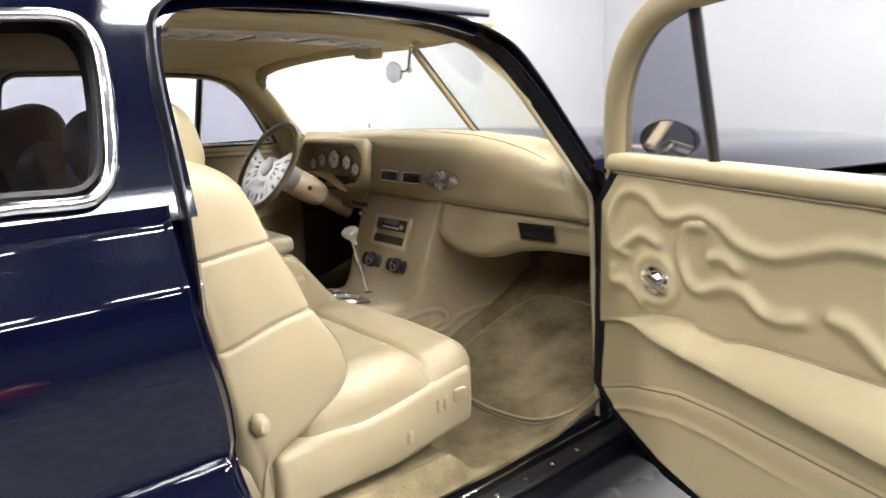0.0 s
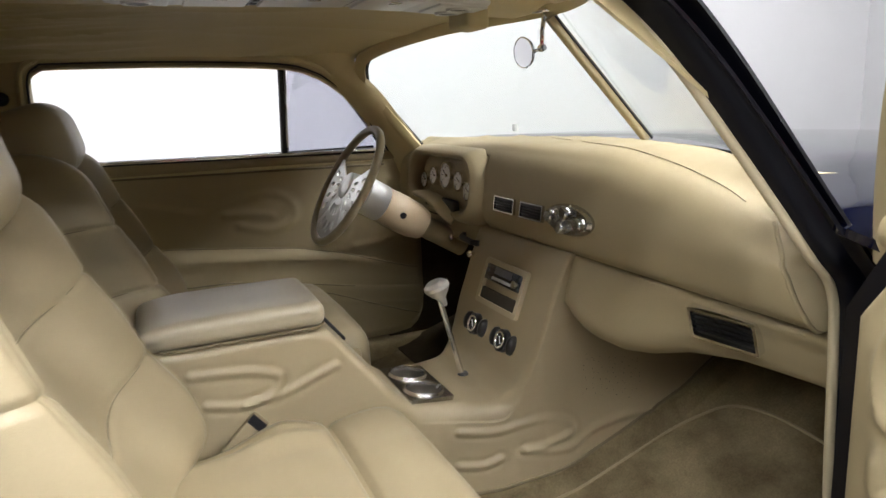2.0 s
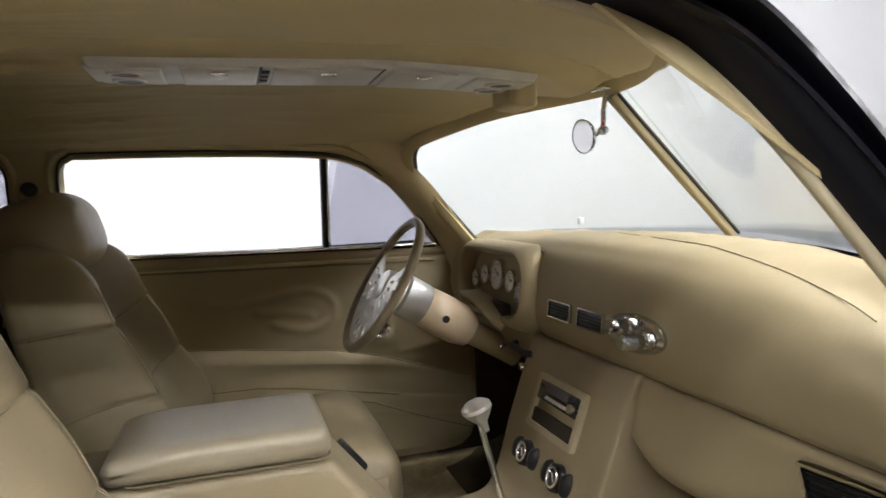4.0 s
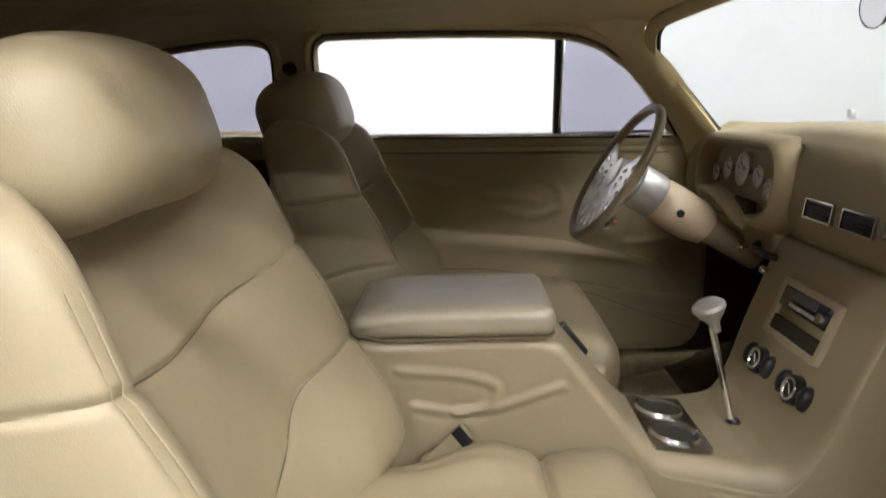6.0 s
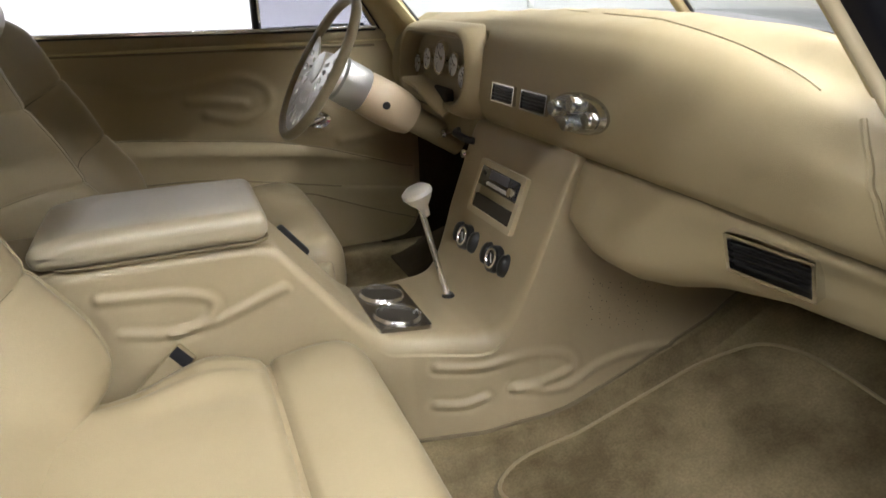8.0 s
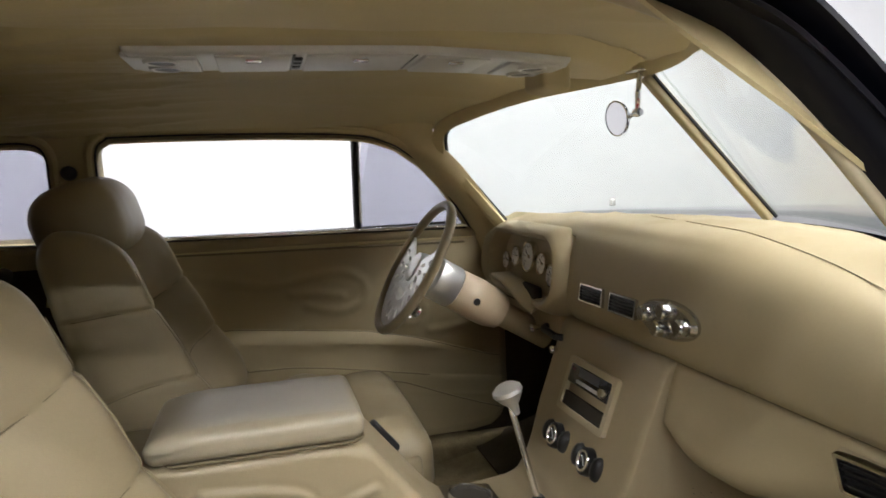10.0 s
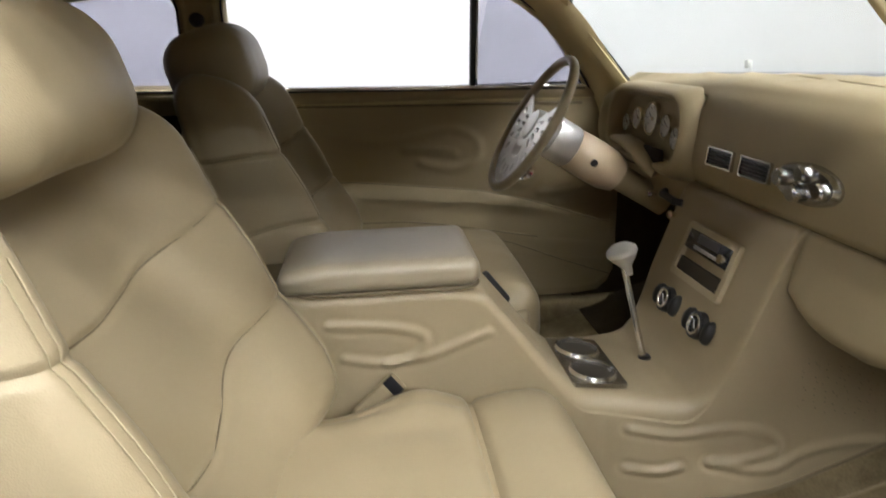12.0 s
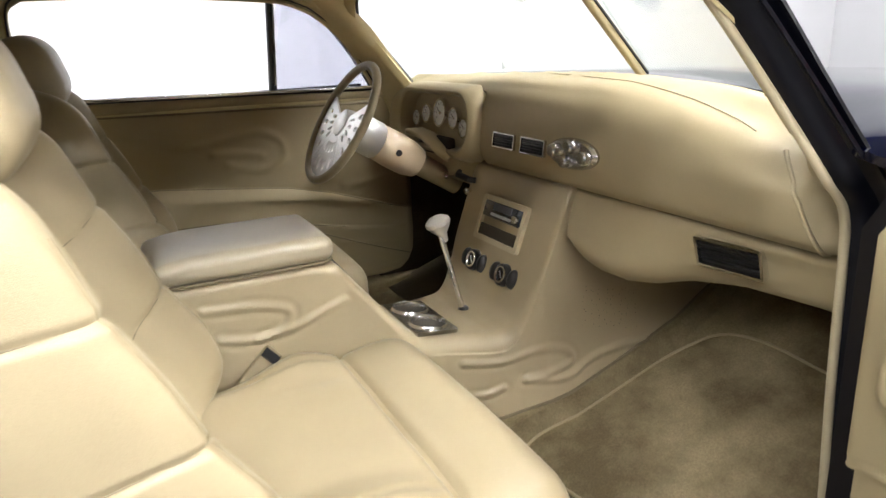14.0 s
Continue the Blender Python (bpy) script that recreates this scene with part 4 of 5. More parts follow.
m = axes((-0.25, -0.035, 0.599), (0.117, 0, 1), (1, 0, 0))
holes = [[(x, y + 0.046) for x, y in circle(0.037, 24)], [(x, y - 0.046) for x, y in circle(0.037, 24)]]
cup = cpart("cup_holder", moved(plate(rrect(0.095, 0.185, 0.006, 3), 0.008, holes), m), CUPMETAL, "polished twin cup holder plate")
for dy in (0.046, -0.046):
    cpart("cup_ring", moved(lathe([(0.0350, -0.004), (0.0365, 0.004), (0.039, 0.006), (0.0415, 0.0)], 28), m @ pose(0, dy, 0)), CUPMETAL, "", cup)
    # no hole is cut here, a dark disc gives the shaded inside
    cpart("cup_well_shade", moved(lathe([(0, -0.003), (0.037, -0.003), (0.037, -0.006)], 24), m @ pose(0, dy, 0)), DARK, "dark disc drawn as the shaded well", cup)
# radio in its tan bezel
RT = 20.5
cpart("radio_bezel", frame_at(0.182, 0.104, 0.012, 0.012, (-0.029, 0, 0.760), RT, 0.006), PIPING, "raised tan radio surround")
rad = cpart("radio", boxat(0.158, 0.042, 0.02, 0.003, (-0.011, 0, 0.779), RT), DISPLAY, "dark single slot car radio")
cpart("radio_knob", lathe([(0, 0.012), (0.008, 0.012), (0.009, 0)], 14, axes((-0.020, -0.062, 0.776), (-0.95, 0, 0.3))), ALUMINIUM, "", rad)
# pocket is a flat dark plate, its depth shade is in the colour
cpart("pocket_shade", boxat(0.158, 0.034, 0.01, 0.002, (-0.0325, 0, 0.728), RT), DARK, "dark plate drawn as the shaded pocket below the radio")
RM = Matrix.Translation((-0.011, 0, 0.779)) @ pose(0, 0, 0, 0, RT, 0)
for k in range(6):
    cpart("radio_button", moved(rbox(0.004, 0.011, 0.006, 0.001, 1, 1), RM @ pose(-0.011, 0.035 - 0.014 * k, -0.012)), SILVER, "", rad)
cpart("radio_screen", moved(rbox(0.003, 0.075, 0.016, 0.001, 1, 1), RM @ pose(-0.0105, 0.0, 0.006)), GREYRUBBER, "grey display window", rad)
# gauge pods
for y in (0.065, -0.065):
    m = axes((-0.054, y, 0.660), (-0.93, 0, 0.36), (0, -1, 0))
    pod = cpart("gauge_pod", lathe([(0.0, 0.012), (0.017, 0.012), (0.020, 0.016), (0.024, 0.014), (0.026, -0.004)], 24, m), BLACK, "black round auxiliary gauge")
    cpart("dial", lathe([(0, 0.014), (0.017, 0.014), (0.017, 0.011)], 24, m), DISPLAY, "dark dial", pod)
    cpart("dial_ring", lathe([(0.0140, 0.0145), (0.0150, 0.0172), (0.0185, 0.0172), (0.0195, 0.0145)], 24, m), CHROME, "thin chrome dial ring", pod)
    cpart("needle", moved(rbox(0.0018, 0.018, 0.001, 0.0003, 1, 1), m @ pose(0, 0, 0.0148, 0, 0, 40)), SILVER, "", pod)
    for dx in (-0.044, 0.044):
        cpart("switch", moved(lathe([(0, 0.017), (0.009, 0.016), (0.014, 0.012), (0.016, 0.005), (0.016, -0.006)], 20), m @ pose(dx * 0.80, 0, 0.0) @ Matrix.Diagonal((0.78, 1.35, 1, 1))), BLACK, "rounded black rocker", pod)

# gear lever
lev = thing("gear_lever", "bright metal gear lever with a mushroom knob", "gear lever", (-0.125, 0.0, 0.577))
bm = tube(spline([(0, 0, -0.01), (-0.014, 0.003, 0.05), (-0.030, 0.008, 0.12), (-0.045, 0.012, 0.185)], 6), 0.006, 10)
part("shaft", bm, ALUMINIUM, lev)
part("knob", lathe([(0, 0.018), (0.018, 0.017), (0.027, 0.010), (0.028, 0.003), (0.020, -0.010), (0.010, -0.022), (0.007, -0.04)], 24, axes((-0.046, 0.012, 0.197), (-0.35, 0.05, 1))), BRUSHED, lev, "brushed metal knob")
part("boot_ring", lathe([(0, 0.006), (0.008, 0.006), (0.013, 0.0)], 16), BLACK, lev)

rear_cup = cpart("cup_holder", moved(plate(rrect(0.095, 0.185, 0.006, 3), 0.008, holes), pose(-1.06, 0, 0.556)), CHROME, "polished twin cup holder plate")
# black block below the plate, drawn as the shaded wells
cpart("cup_well_shade", moved(rbox(0.08, 0.17, 0.03, 0.004, 1, 1), pose(-1.06, 0, 0.535)), BLACK, "", rear_cup)

# seat belt buckle between seat and console
buckle = thing("seat_belt_buckle", "tan seat belt buckle with a black release button", "seat belt buckle", (-0.62, -0.165, 0.60))
m = axes((0.010, -0.028, 0.038), (0.05, -0.90, 0.42), (0.78, 0.28, 0.60))
part("casing", moved(rbox(0.082, 0.033, 0.018, 0.005, 3, 2), m), BUCKLE, buckle, "tan plastic casing")
part("button", moved(rbox(0.017, 0.029, 0.006, 0.001, 1, 1), m @ pose(0.027, 0, 0.0075)), BUTTON, buckle, "black release button")
part("strap", moved(rbox(0.09, 0.03, 0.006, 0.002, 1, 2), m @ pose(-0.08, 0, -0.004)), BUCKLE, buckle)

# driver belt buckle and upper belt anchor
db = thing("seat_belt_buckle", "black seat belt buckle beside the driver seat", "seat belt buckle", (-0.392, 0.088, 0.668))
part("casing", moved(rbox(0.075, 0.018, 0.032, 0.006, 3, 2), pose(0, 0, 0.028, 0, 52, 0)), BLACK, db)
part("strap", moved(rbox(0.10, 0.010, 0.028, 0.002, 1, 2), pose(-0.01, 0.004, -0.030, 0, 70, 0)), BLACK, db)
ba = thing("seat_belt_anchor", "dark seat belt anchor on the upholstered side pillar", "seat belt anchor", (-0.992, 0.632, 1.212))
part("cover", lathe([(0, 0.014), (0.009, 0.013), (0.015, 0.008), (0.018, 0.0)], 18, axes((0, 0, 0), (0.1, -1, -0.4), (1, 0, 0))), BLACK, ba, "dark round cover")
part("belt", moved(rbox(0.045, 0.006, 0.30, 0.002, 1, 2), pose(-0.03, 0.012, -0.16, -18, 6, 0)), LINER, ba, "tan belt webbing")


# ---- steering column and wheel ----
WC = Vector((-0.260, 0.345, 0.971))
AX = Vector((-0.80, 0.0, 0.50)).normalized()
sw = thing("steering_wheel", "taupe leather steering wheel with polished slotted spokes", "steering wheel", WC)
M = axes((0, 0, 0), AX, (0, 1, 0))
R = 0.152
part("rim", moved(tube([(R * math.cos(2 * math.pi * k / 48), R * math.sin(2 * math.pi * k / 48), 0) for k in range(48)], 0.0102, 12, closed=True), M), WOODRIM, sw, "taupe leather rim")
part("hub", moved(lathe([(0, 0.008), (0.024, 0.007), (0.034, 0.002), (0.038, -0.014), (0.042, -0.05)], 28), M), BRUSHED, sw, "polished hub")
for mid, half in ((90, 38), (12, 38), (168, 38)):
    arc = [radians(mid + half * q / 6) for q in range(-6, 7)]
    outer_arc = [((R - 0.004) * math.cos(a), (R - 0.004) * math.sin(a)) for a in arc]
    inner_arc = [(0.036 * math.cos(a), 0.036 * math.sin(a)) for a in arc[::-1]]
    holes = []
    for da in (-24, -8, 8, 24):
        for r0, r1, w in ((0.052, 0.082, 0.0055), (0.098, 0.128, 0.0075)):
            a = radians(mid + da * (1.0 if r0 > 0.09 else 0.9))
            e, f = Vector((math.cos(a), math.sin(a))), Vector((-math.sin(a), math.cos(a)))
            holes.append([tuple(e * ((r0 + r1) / 2 + (r1 - r0) / 2 * math.cos(q * math.pi / 5)) + f * w * math.sin(q * math.pi / 5)) for q in range(10)])
    bm = plate(outer_arc + inner_arc, 0.005, holes)
    part("spoke", moved(bm, M), BRUSHED, sw, "polished fan-shaped spoke with slots")
col = thing("steering_column", "tan painted steering column with a bright collar", "steering column", WC - AX * 0.05)
part("collar", moved(lathe([(0.0, 0.005), (0.042, 0.005), (0.047, 0.0), (0.047, -0.05), (0.043, -0.056), (0, -0.056)], 28), M), BRUSHED, col, "polished aluminium collar")
part("shroud", moved(lathe([(0, -0.05), (0.040, -0.05), (0.046, -0.06), (0.048, -0.11), (0.046, -0.15), (0.038, -0.178), (0, -0.184)], 28), M), COLUMN, col, "tan column shroud")
part("lower_tube", moved(lathe([(0, -0.17), (0.029, -0.17), (0.027, -0.31), (0, -0.31)], 20), M), VINYL, col, "tan lower column tube")
part("key_lock", lathe([(0, 0.003), (0.008, 0.003), (0.009, -0.004)], 14, axes(-AX * 0.098 + Vector((0, -0.0465, -0.004)), (0, -1, -0.05), (1, 0, 0))), BLACK, col, "dark ignition lock")


# ---- mirror ----
mir = thing("rear_view_mirror", "small round chrome rear-view mirror on a slim stalk", "mirror", (0.11, 0.03, 1.32))
part("stalk", tube(spline([(0.004, 0, 0.02), (0, 0.004, -0.02), (0, 0.008, -0.058)], 5), 0.005, 8), CHROME, mir)
part("arm", tube([(0, 0.006, -0.056), (0.022, 0.075, -0.060)], 0.004, 8), CHROME, mir)
part("clamp", lathe([(0, 0.010), (0.007, 0.009), (0.009, 0.0), (0.007, -0.009), (0, -0.010)], 14, axes((0, 0.008, -0.057), (0, 1, 0), (1, 0, 0))), CHROME, mir)
part("base_plate", moved(rbox(0.03, 0.05, 0.008, 0.003, 2, 1), pose(0.0, 0.0, 0.018)), CHROME, mir)
m = axes((0.01, 0.10, -0.06), (-0.985, -0.17, -0.10), (0, 0, 1))
part("housing", lathe([(0, -0.016), (0.025, -0.012), (0.034, -0.002), (0.035, 0.003), (0.0325, 0.004)], 28, m), CHROME, mir)
part("glass", lathe([(0, 0.003), (0.0325, 0.003), (0.0325, 0.0)], 28, m), CHROME, mir, "round mirror glass")


# ---- overhead console ----
def overhead_sag(x):
    """The console follows the roof down towards the windshield."""
    return -0.016 * smooth(0.03, 0.34, x)


oc = thing("overhead_console", "silver overhead console with lids, speakers and reading lamps", "overhead console", (-0.415, -0.082, 1.351))
part("panel", rbox(0.625, 0.155, 0.026, 0.009, 3, 24, lambda q: Vector((q.x, q.y * (1 - 0.22 * smooth(0.22, 0.32, q.x)), q.z + overhead_sag(q.x)))), SILVER, oc, "silver panel")
for x in (-0.27, 0.262):
    low = overhead_sag(x)
    sp = part("lamp_pod", moved(rbox(0.095, 0.105, 0.008, 0.004, 3, 1), pose(x, 0, low - 0.012, 0, 3, 0)), SILVER, oc, "raised reading lamp pod")
    for y in (-0.026, 0.026):
        part("reading_lamp", lathe([(0, -0.012), (0.014, -0.012), (0.018, -0.019), (0.022, -0.019), (0.024, -0.014)], 20, pose(x, y, low)), SILVER, sp, "round silver reading lamp")
        part("lens", lathe([(0, -0.0175), (0.0165, -0.0175), (0.0165, -0.014)], 16, pose(x, y, low)), BLACK, sp, "dark lamp lens")
for x, w in ((-0.150, 0.10), (-0.004, 0.150), (0.135, 0.100)):
    low = overhead_sag(x)
    lid = part("lid", moved(rbox(w, 0.125, 0.006, 0.002, 2, 1), pose(x, 0, low - 0.0135, 0, 2 if x > 0.1 else 0, 0)), SILVER, oc, "silver storage lid")
    part("lid_gap", moved(rbox(0.004, 0.125, 0.004, 0.001, 1, 1), pose(x + w / 2 + 0.004, 0, low - 0.0125)), BLACK, lid, "dark gap beside the lid")
    part("latch", moved(rbox(0.022, 0.012, 0.006, 0.002, 2, 1), pose(x, -0.045, low - 0.018)), CHROME, lid)
for y in (-0.03, 0.0, 0.03):
    part("rocker_switch", moved(rbox(0.012, 0.02, 0.006, 0.002, 2, 1), pose(-0.0895, y, -0.014)), BLACK, oc, "small dark rocker switch")
part("visor_end", moved(rbox(0.050, 0.090, 0.050, 0.012, 3, 4, lambda q: Vector((q.x, q.y, q.z * (1.0 if q.z > 0 else 0.55 + 8 * (q.x + 0.035) * 0.6)))), pose(0.318, 0.050, -0.040)), LINER, oc, "tan padded wedge-shaped end")


# ---- seats ----
SEAT_AT = (-0.62, -0.455, 0.352)
CREST = [(0.46, -0.85), (0.55, -0.84), (0.585, -0.79), (0.611, -0.738), (0.632, -0.702), (0.657, -0.678), (0.686, -0.672), (0.743, -0.69), (0.82, -0.735), (0.954, -0.80), (1.088, -0.862), (1.11, -0.872)]
MIDDLE = [(0.46, -0.62), (0.60, -0.70), (0.744, -0.79), (0.89, -0.875), (1.0, -0.935), (1.10, -0.98)]
REAR = [(0.46, -0.87), (0.60, -0.895), (0.787, -0.925), (0.942, -0.965), (1.09, -1.0), (1.11, -1.005)]


def soft(x, pts):
    """As table(), eased over three neighbours."""
    return (table(x - 0.016, pts) + 2 * table(x, pts) + table(x + 0.016, pts)) / 4


def back_section(z):
    c, m, r = soft(z, CREST), soft(z, MIDDLE), soft(z, REAR)
    w = table(z, [(0.46, 0.25), (0.60, 0.268), (0.8, 0.272), (0.95, 0.272), (1.05, 0.258), (1.1, 0.245)])
    half = [(m, 0.0), (m + 0.002, 0.28), (lerp(m, c, 0.20), 0.46), (lerp(m, c, 0.70), 0.66), (c, 0.855), (c - 0.022, 0.965), (lerp(c, r, 0.55), 1.0), (r + 0.03, 0.985), (r, 0.90), (r - 0.015, 0.45)]
    loop = [(x, y * w, 0) for x, y in half] + [(r - 0.018, 0.0, 0)] + [(x, -y * w, 0) for x, y in half[:0:-1]]
    return loop


SECTION_STEPS = 7
BACK_ROWS = [0.46 + 0.575 * k / 210 for k in range(211)] + [1.035 + 0.06 * math.sin(math.pi / 2 * k / 12) for k in range(1, 13)]


def backrest_mesh():
    """The padded backrest, and the lines along which its double seams run."""
    bm = bmesh.new()
    rings = []
    for z in BACK_ROWS:
        q = max(0.0, (z - 1.03) / 0.066)
        k = (1 - min(1, q) ** 2.2) ** 0.45
        c, m = soft(z, CREST), soft(z, MIDDLE)
        pts = spline(back_section(z), SECTION_STEPS, closed=True)
        n = len(pts)
        cx = c - 0.085
        ring = []
        for i, p in enumerate(pts):
            t = min(1.0, abs(p.y) / 0.27)
            j = min(i, n - i) / SECTION_STEPS
            fade = smooth(8.3, 7.3, j)
            side = smooth(5.0, 7.5, j)
            s1 = table(t, [(0, 0.884), (0.3, 0.890), (0.6, 0.925), (0.85, 0.952), (1, 0.952)]) - 0.012 * side
            s2 = table(t, [(0, 0.727), (0.3, 0.740), (0.55, 0.795), (0.85, 0.82), (1, 0.82)]) - 0.034 * side
            d1, d2 = z - s1, z - s2
            puff = 0.0055 * (1 - bump(d1, 0.05) - bump(d2, 0.05)) - 0.005 * (bump(d1, 0.0045) + bump(d2, 0.0045))
            puff -= 0.0014 * (bump(j - 4.25, 0.10) + 0.5 * bump(j - 2.3, 0.16)) * smooth(0.58, 0.66, z)
            out = Vector((0.88 - 0.9 * side, math.copysign(1.0, p.y) * smooth(3.6, 5.5, j) * 1.1, 0.2)).normalized()
            w = Vector((p.x, p.y, z)) + out * puff * fade
            w.z += (0.02 * t * t - 0.012) * smooth(0.95, 1.08, z)
            w.x = lerp(cx, w.x, k)
            w.y *= lerp(0.82, 1, k)
            ring.append(bm.verts.new(w))
        rings.append(ring)
    rows = range(60, 205, 3)
    n = len(rings[0])
    lines = [[rings[r][i % n].co + Vector((0.0015, 0, 0.0005)) for r in rows] for i in (29, 31, -29, -31)]
    seams = []
    for knots in ([(0, 0.884), (0.3, 0.890), (0.6, 0.925), (0.85, 0.952), (1, 0.952)], [(0, 0.727), (0.3, 0.740), (0.55, 0.795), (0.85, 0.82), (1, 0.82)]):
        line = []
        for i in range(-49, 50):
            drop = (0.012 if knots[0][1] > 0.8 else 0.034) * smooth(5.0, 7.5, abs(i) / SECTION_STEPS)
            best = min(range(len(BACK_ROWS)), key=lambda r: abs(BACK_ROWS[r] - table(min(1.0, abs(rings[r][i % n].co.y) / 0.27), knots) + drop))
            line.append(rings[best][i % n].co.copy())
        for _ in range(6):
            line = [line[0]] + [(a + b + c) / 3 for a, b, c in zip(line, line[1:], line[2:])] + [line[-1]]
        seams.append(line)
    for a, b in zip(rings, rings[1:]):
        for i in range(n):
            bm.faces.new((a[i], a[(i + 1) % n], b[(i + 1) % n], b[i]))
    bm.faces.new(rings[0])
    bm.faces.new(rings[-1])
    return bm, lines, seams


def seat(at, reach=0.0, lean=0.0):
    ob = thing("bucket_seat", "tan leather bucket seat with padded headrest and stitched bolsters", "car seat", at, "front seats")
    base = Vector((SEAT_AT[0], 0, SEAT_AT[2]))
    bm, lines, seams = backrest_mesh()
    back = part("backrest", rest(bm, base), LEATHER, ob, "tan leather backrest with two curved seams")
    for line in lines:
        part("stitching", rest(tube(line, 0.0008, 5), base), STITCH, back)

    for line in seams:
        part("seam", rest(tube(line, 0.0011, 6), base), SEAM, back, "tan cross seam")

    def head(q):
        t = abs(q.y) / 0.155
        k = 1 - 0.07 * t ** 2.5
        x = q.x * k
        z = q.z * k - 0.010 * t ** 2
        if q.x > 0:
            x += 0.012 * (1 - t * t) - 0.003 * bump(abs(q.y) - 0.098, 0.004)
        return Vector((x, q.y, z))
    bm = rbox(0.166, 0.318, 0.164, 0.064, 8, 16, head)
    part("headrest", rest(moved(bm, pose(-0.932 - lean, 0, 1.108, 0, -16, 0)), base), LEATHER, ob, "plump tan leather headrest")
    for y in (-0.06, 0.06):
        part("headrest_post", rest(tube([(-0.955, y, 1.0), (-0.95, y, 1.08)], 0.007, 8), base), CHROME, ob)

    def cush(q):
        x, y, z = q
        t = abs(y) / 0.265
        if z > -0.02:
            z += (0.022 * smooth(0.45, 0.8, t) * smooth(0.10, 0.0, x) - 0.018 * t ** 4 + 0.012)
            z -= 0.012 * bump(x - 0.083, 0.007) + 0.004 * bump(x - 0.083, 0.035)
            z += 0.004 * smooth(0.085, 0.14, x) * smooth(0.23, 0.17, x)
            z -= 0.004 * bump(t - 0.72, 0.02) * smooth(0.08, 0.06, x)
            z += 0.0025 * noise.noise(Vector((x * 14, y * 14, 0.3)))
            z -= 0.042 * smooth(0.02, -0.12, x) * smooth(0.45, 0.95, y / 0.265)
        return Vector((x, y, z))
    bm = rbox(0.45 + reach, 0.535, 0.15, 0.052, 6, 56, cush)
    part("cushion", rest(moved(bm, pose(-0.563 + reach / 2, 0, 0.572, 0, -1, 0)), base), LEATHER, ob, "tan leather cushion with a cross seam")
    SKIRTTOP = [(-0.84, 0.570), (-0.80, 0.578), (-0.74, 0.586), (-0.65, 0.575), (-0.575, 0.586), (-0.5, 0.597), (-0.374, 0.613)]
    SKIRTLOW = [(-0.84, 0.458), (-0.757, 0.456), (-0.579, 0.453), (-0.375, 0.482)]

    def skirt(q):
        x = q.x - 0.604
        top, low = soft(x, SKIRTTOP), soft(x, SKIRTLOW)
        t = (q.z + 0.07) / 0.14
        bulge = 0.006 * math.sin(math.pi * t) * (1 if abs(q.y) > 0.25 else 0)
        return Vector((x + reach * smooth(-0.60, -0.374, x), q.y + math.copysign(bulge, q.y), lerp(low, top, t)))
    part("skirt", rest(rbox(0.468, 0.550, 0.14, 0.016, 4, 16, skirt), base), LEATHER, ob, "tan leather seat base skirt")
    part("hinge_cover", rest(moved(rbox(0.10, 0.50, 0.10, 0.02, 3, 3), pose(-0.85, 0, 0.525, 0, -12, 0)), base), LEATHER, ob)
    part("seat_riser", rest(moved(rbox(0.40, 0.44, 0.115, 0.015, 2, 4), pose(-0.64, 0, 0.410)), base), CARPET, ob, "carpeted seat riser")
    return ob


pseat = seat(SEAT_AT)
seat((-0.591, 0.455, 0.352), 0.045, 0.018)
part("recline_knob", lathe([(0, 0.020), (0.010, 0.019), (0.016, 0.013), (0.019, 0.002), (0.017, -0.006), (0.010, -0.012)], 20, axes((-0.25, -0.282, 0.300), (0.15, -1, 0.1), (1, 0, 0)) @ Matrix.Diagonal((0.85, 1.1, 1, 1))), LEATHER, pseat, "tan recline knob")
for x, z, w in ((0.068, 0.157, 0.014), (0.148, 0.198, 0.012), (0.166, 0.200, 0.012), (0.205, 0.207, 0.034)):
    part("seat_switch", moved(rbox(w, 0.016, 0.028, 0.005), pose(x, -0.280, z)), LEATHER, pseat, "small tan power seat switch")


# ---- doors ----
HINGE = Vector((-0.03, -0.83, 0))
U = Vector((-0.316, -0.949, 0)).normalized()
N = Vector((-0.949, 0.316, 0)).normalized()
RIDGES = [[(0.135, 0.849), (0.092, 0.859), (0.083, 0.907), (0.112, 0.96), (0.157, 0.979), (0.201, 0.968), (0.238, 0.944), (0.275, 0.94), (0.339, 0.957), (0.387, 0.946), (0.433, 0.92), (0.503, 0.912), (0.564, 0.929), (0.635, 0.951), (0.75, 0.945), (0.9, 0.92)],
          [(0.23, 0.884), (0.187, 0.894), (0.152, 0.876), (0.116, 0.851), (0.09, 0.856)],
          [(0.088, 0.808), (0.093, 0.777), (0.138, 0.782), (0.166, 0.77), (0.194, 0.753)],
          [(0.354, 0.938), (0.313, 0.93), (0.295, 0.897), (0.302, 0.854), (0.327, 0.822), (0.362, 0.819), (0.414, 0.84), (0.452, 0.836), (0.489, 0.815), (0.528, 0.811), (0.564, 0.821)],
          [(0.372, 0.882), (0.404, 0.889), (0.434, 0.875)],
          [(0.616, 0.838), (0.647, 0.836), (0.674, 0.821), (0.72, 0.79), (0.80, 0.775)]]
RIDGES = [[(p.x, p.y) for p in spline([(a, b, 0) for a, b in line], 4)] for line in RIDGES]
ARMTOP = [(0.05, 0.672), (0.12, 0.699), (0.23, 0.733), (0.30, 0.746), (0.339, 0.748), (0.350, 0.738), (0.414, 0.736), (0.455, 0.748), (0.504, 0.754), (0.70, 0.764), (0.97, 0.77)]
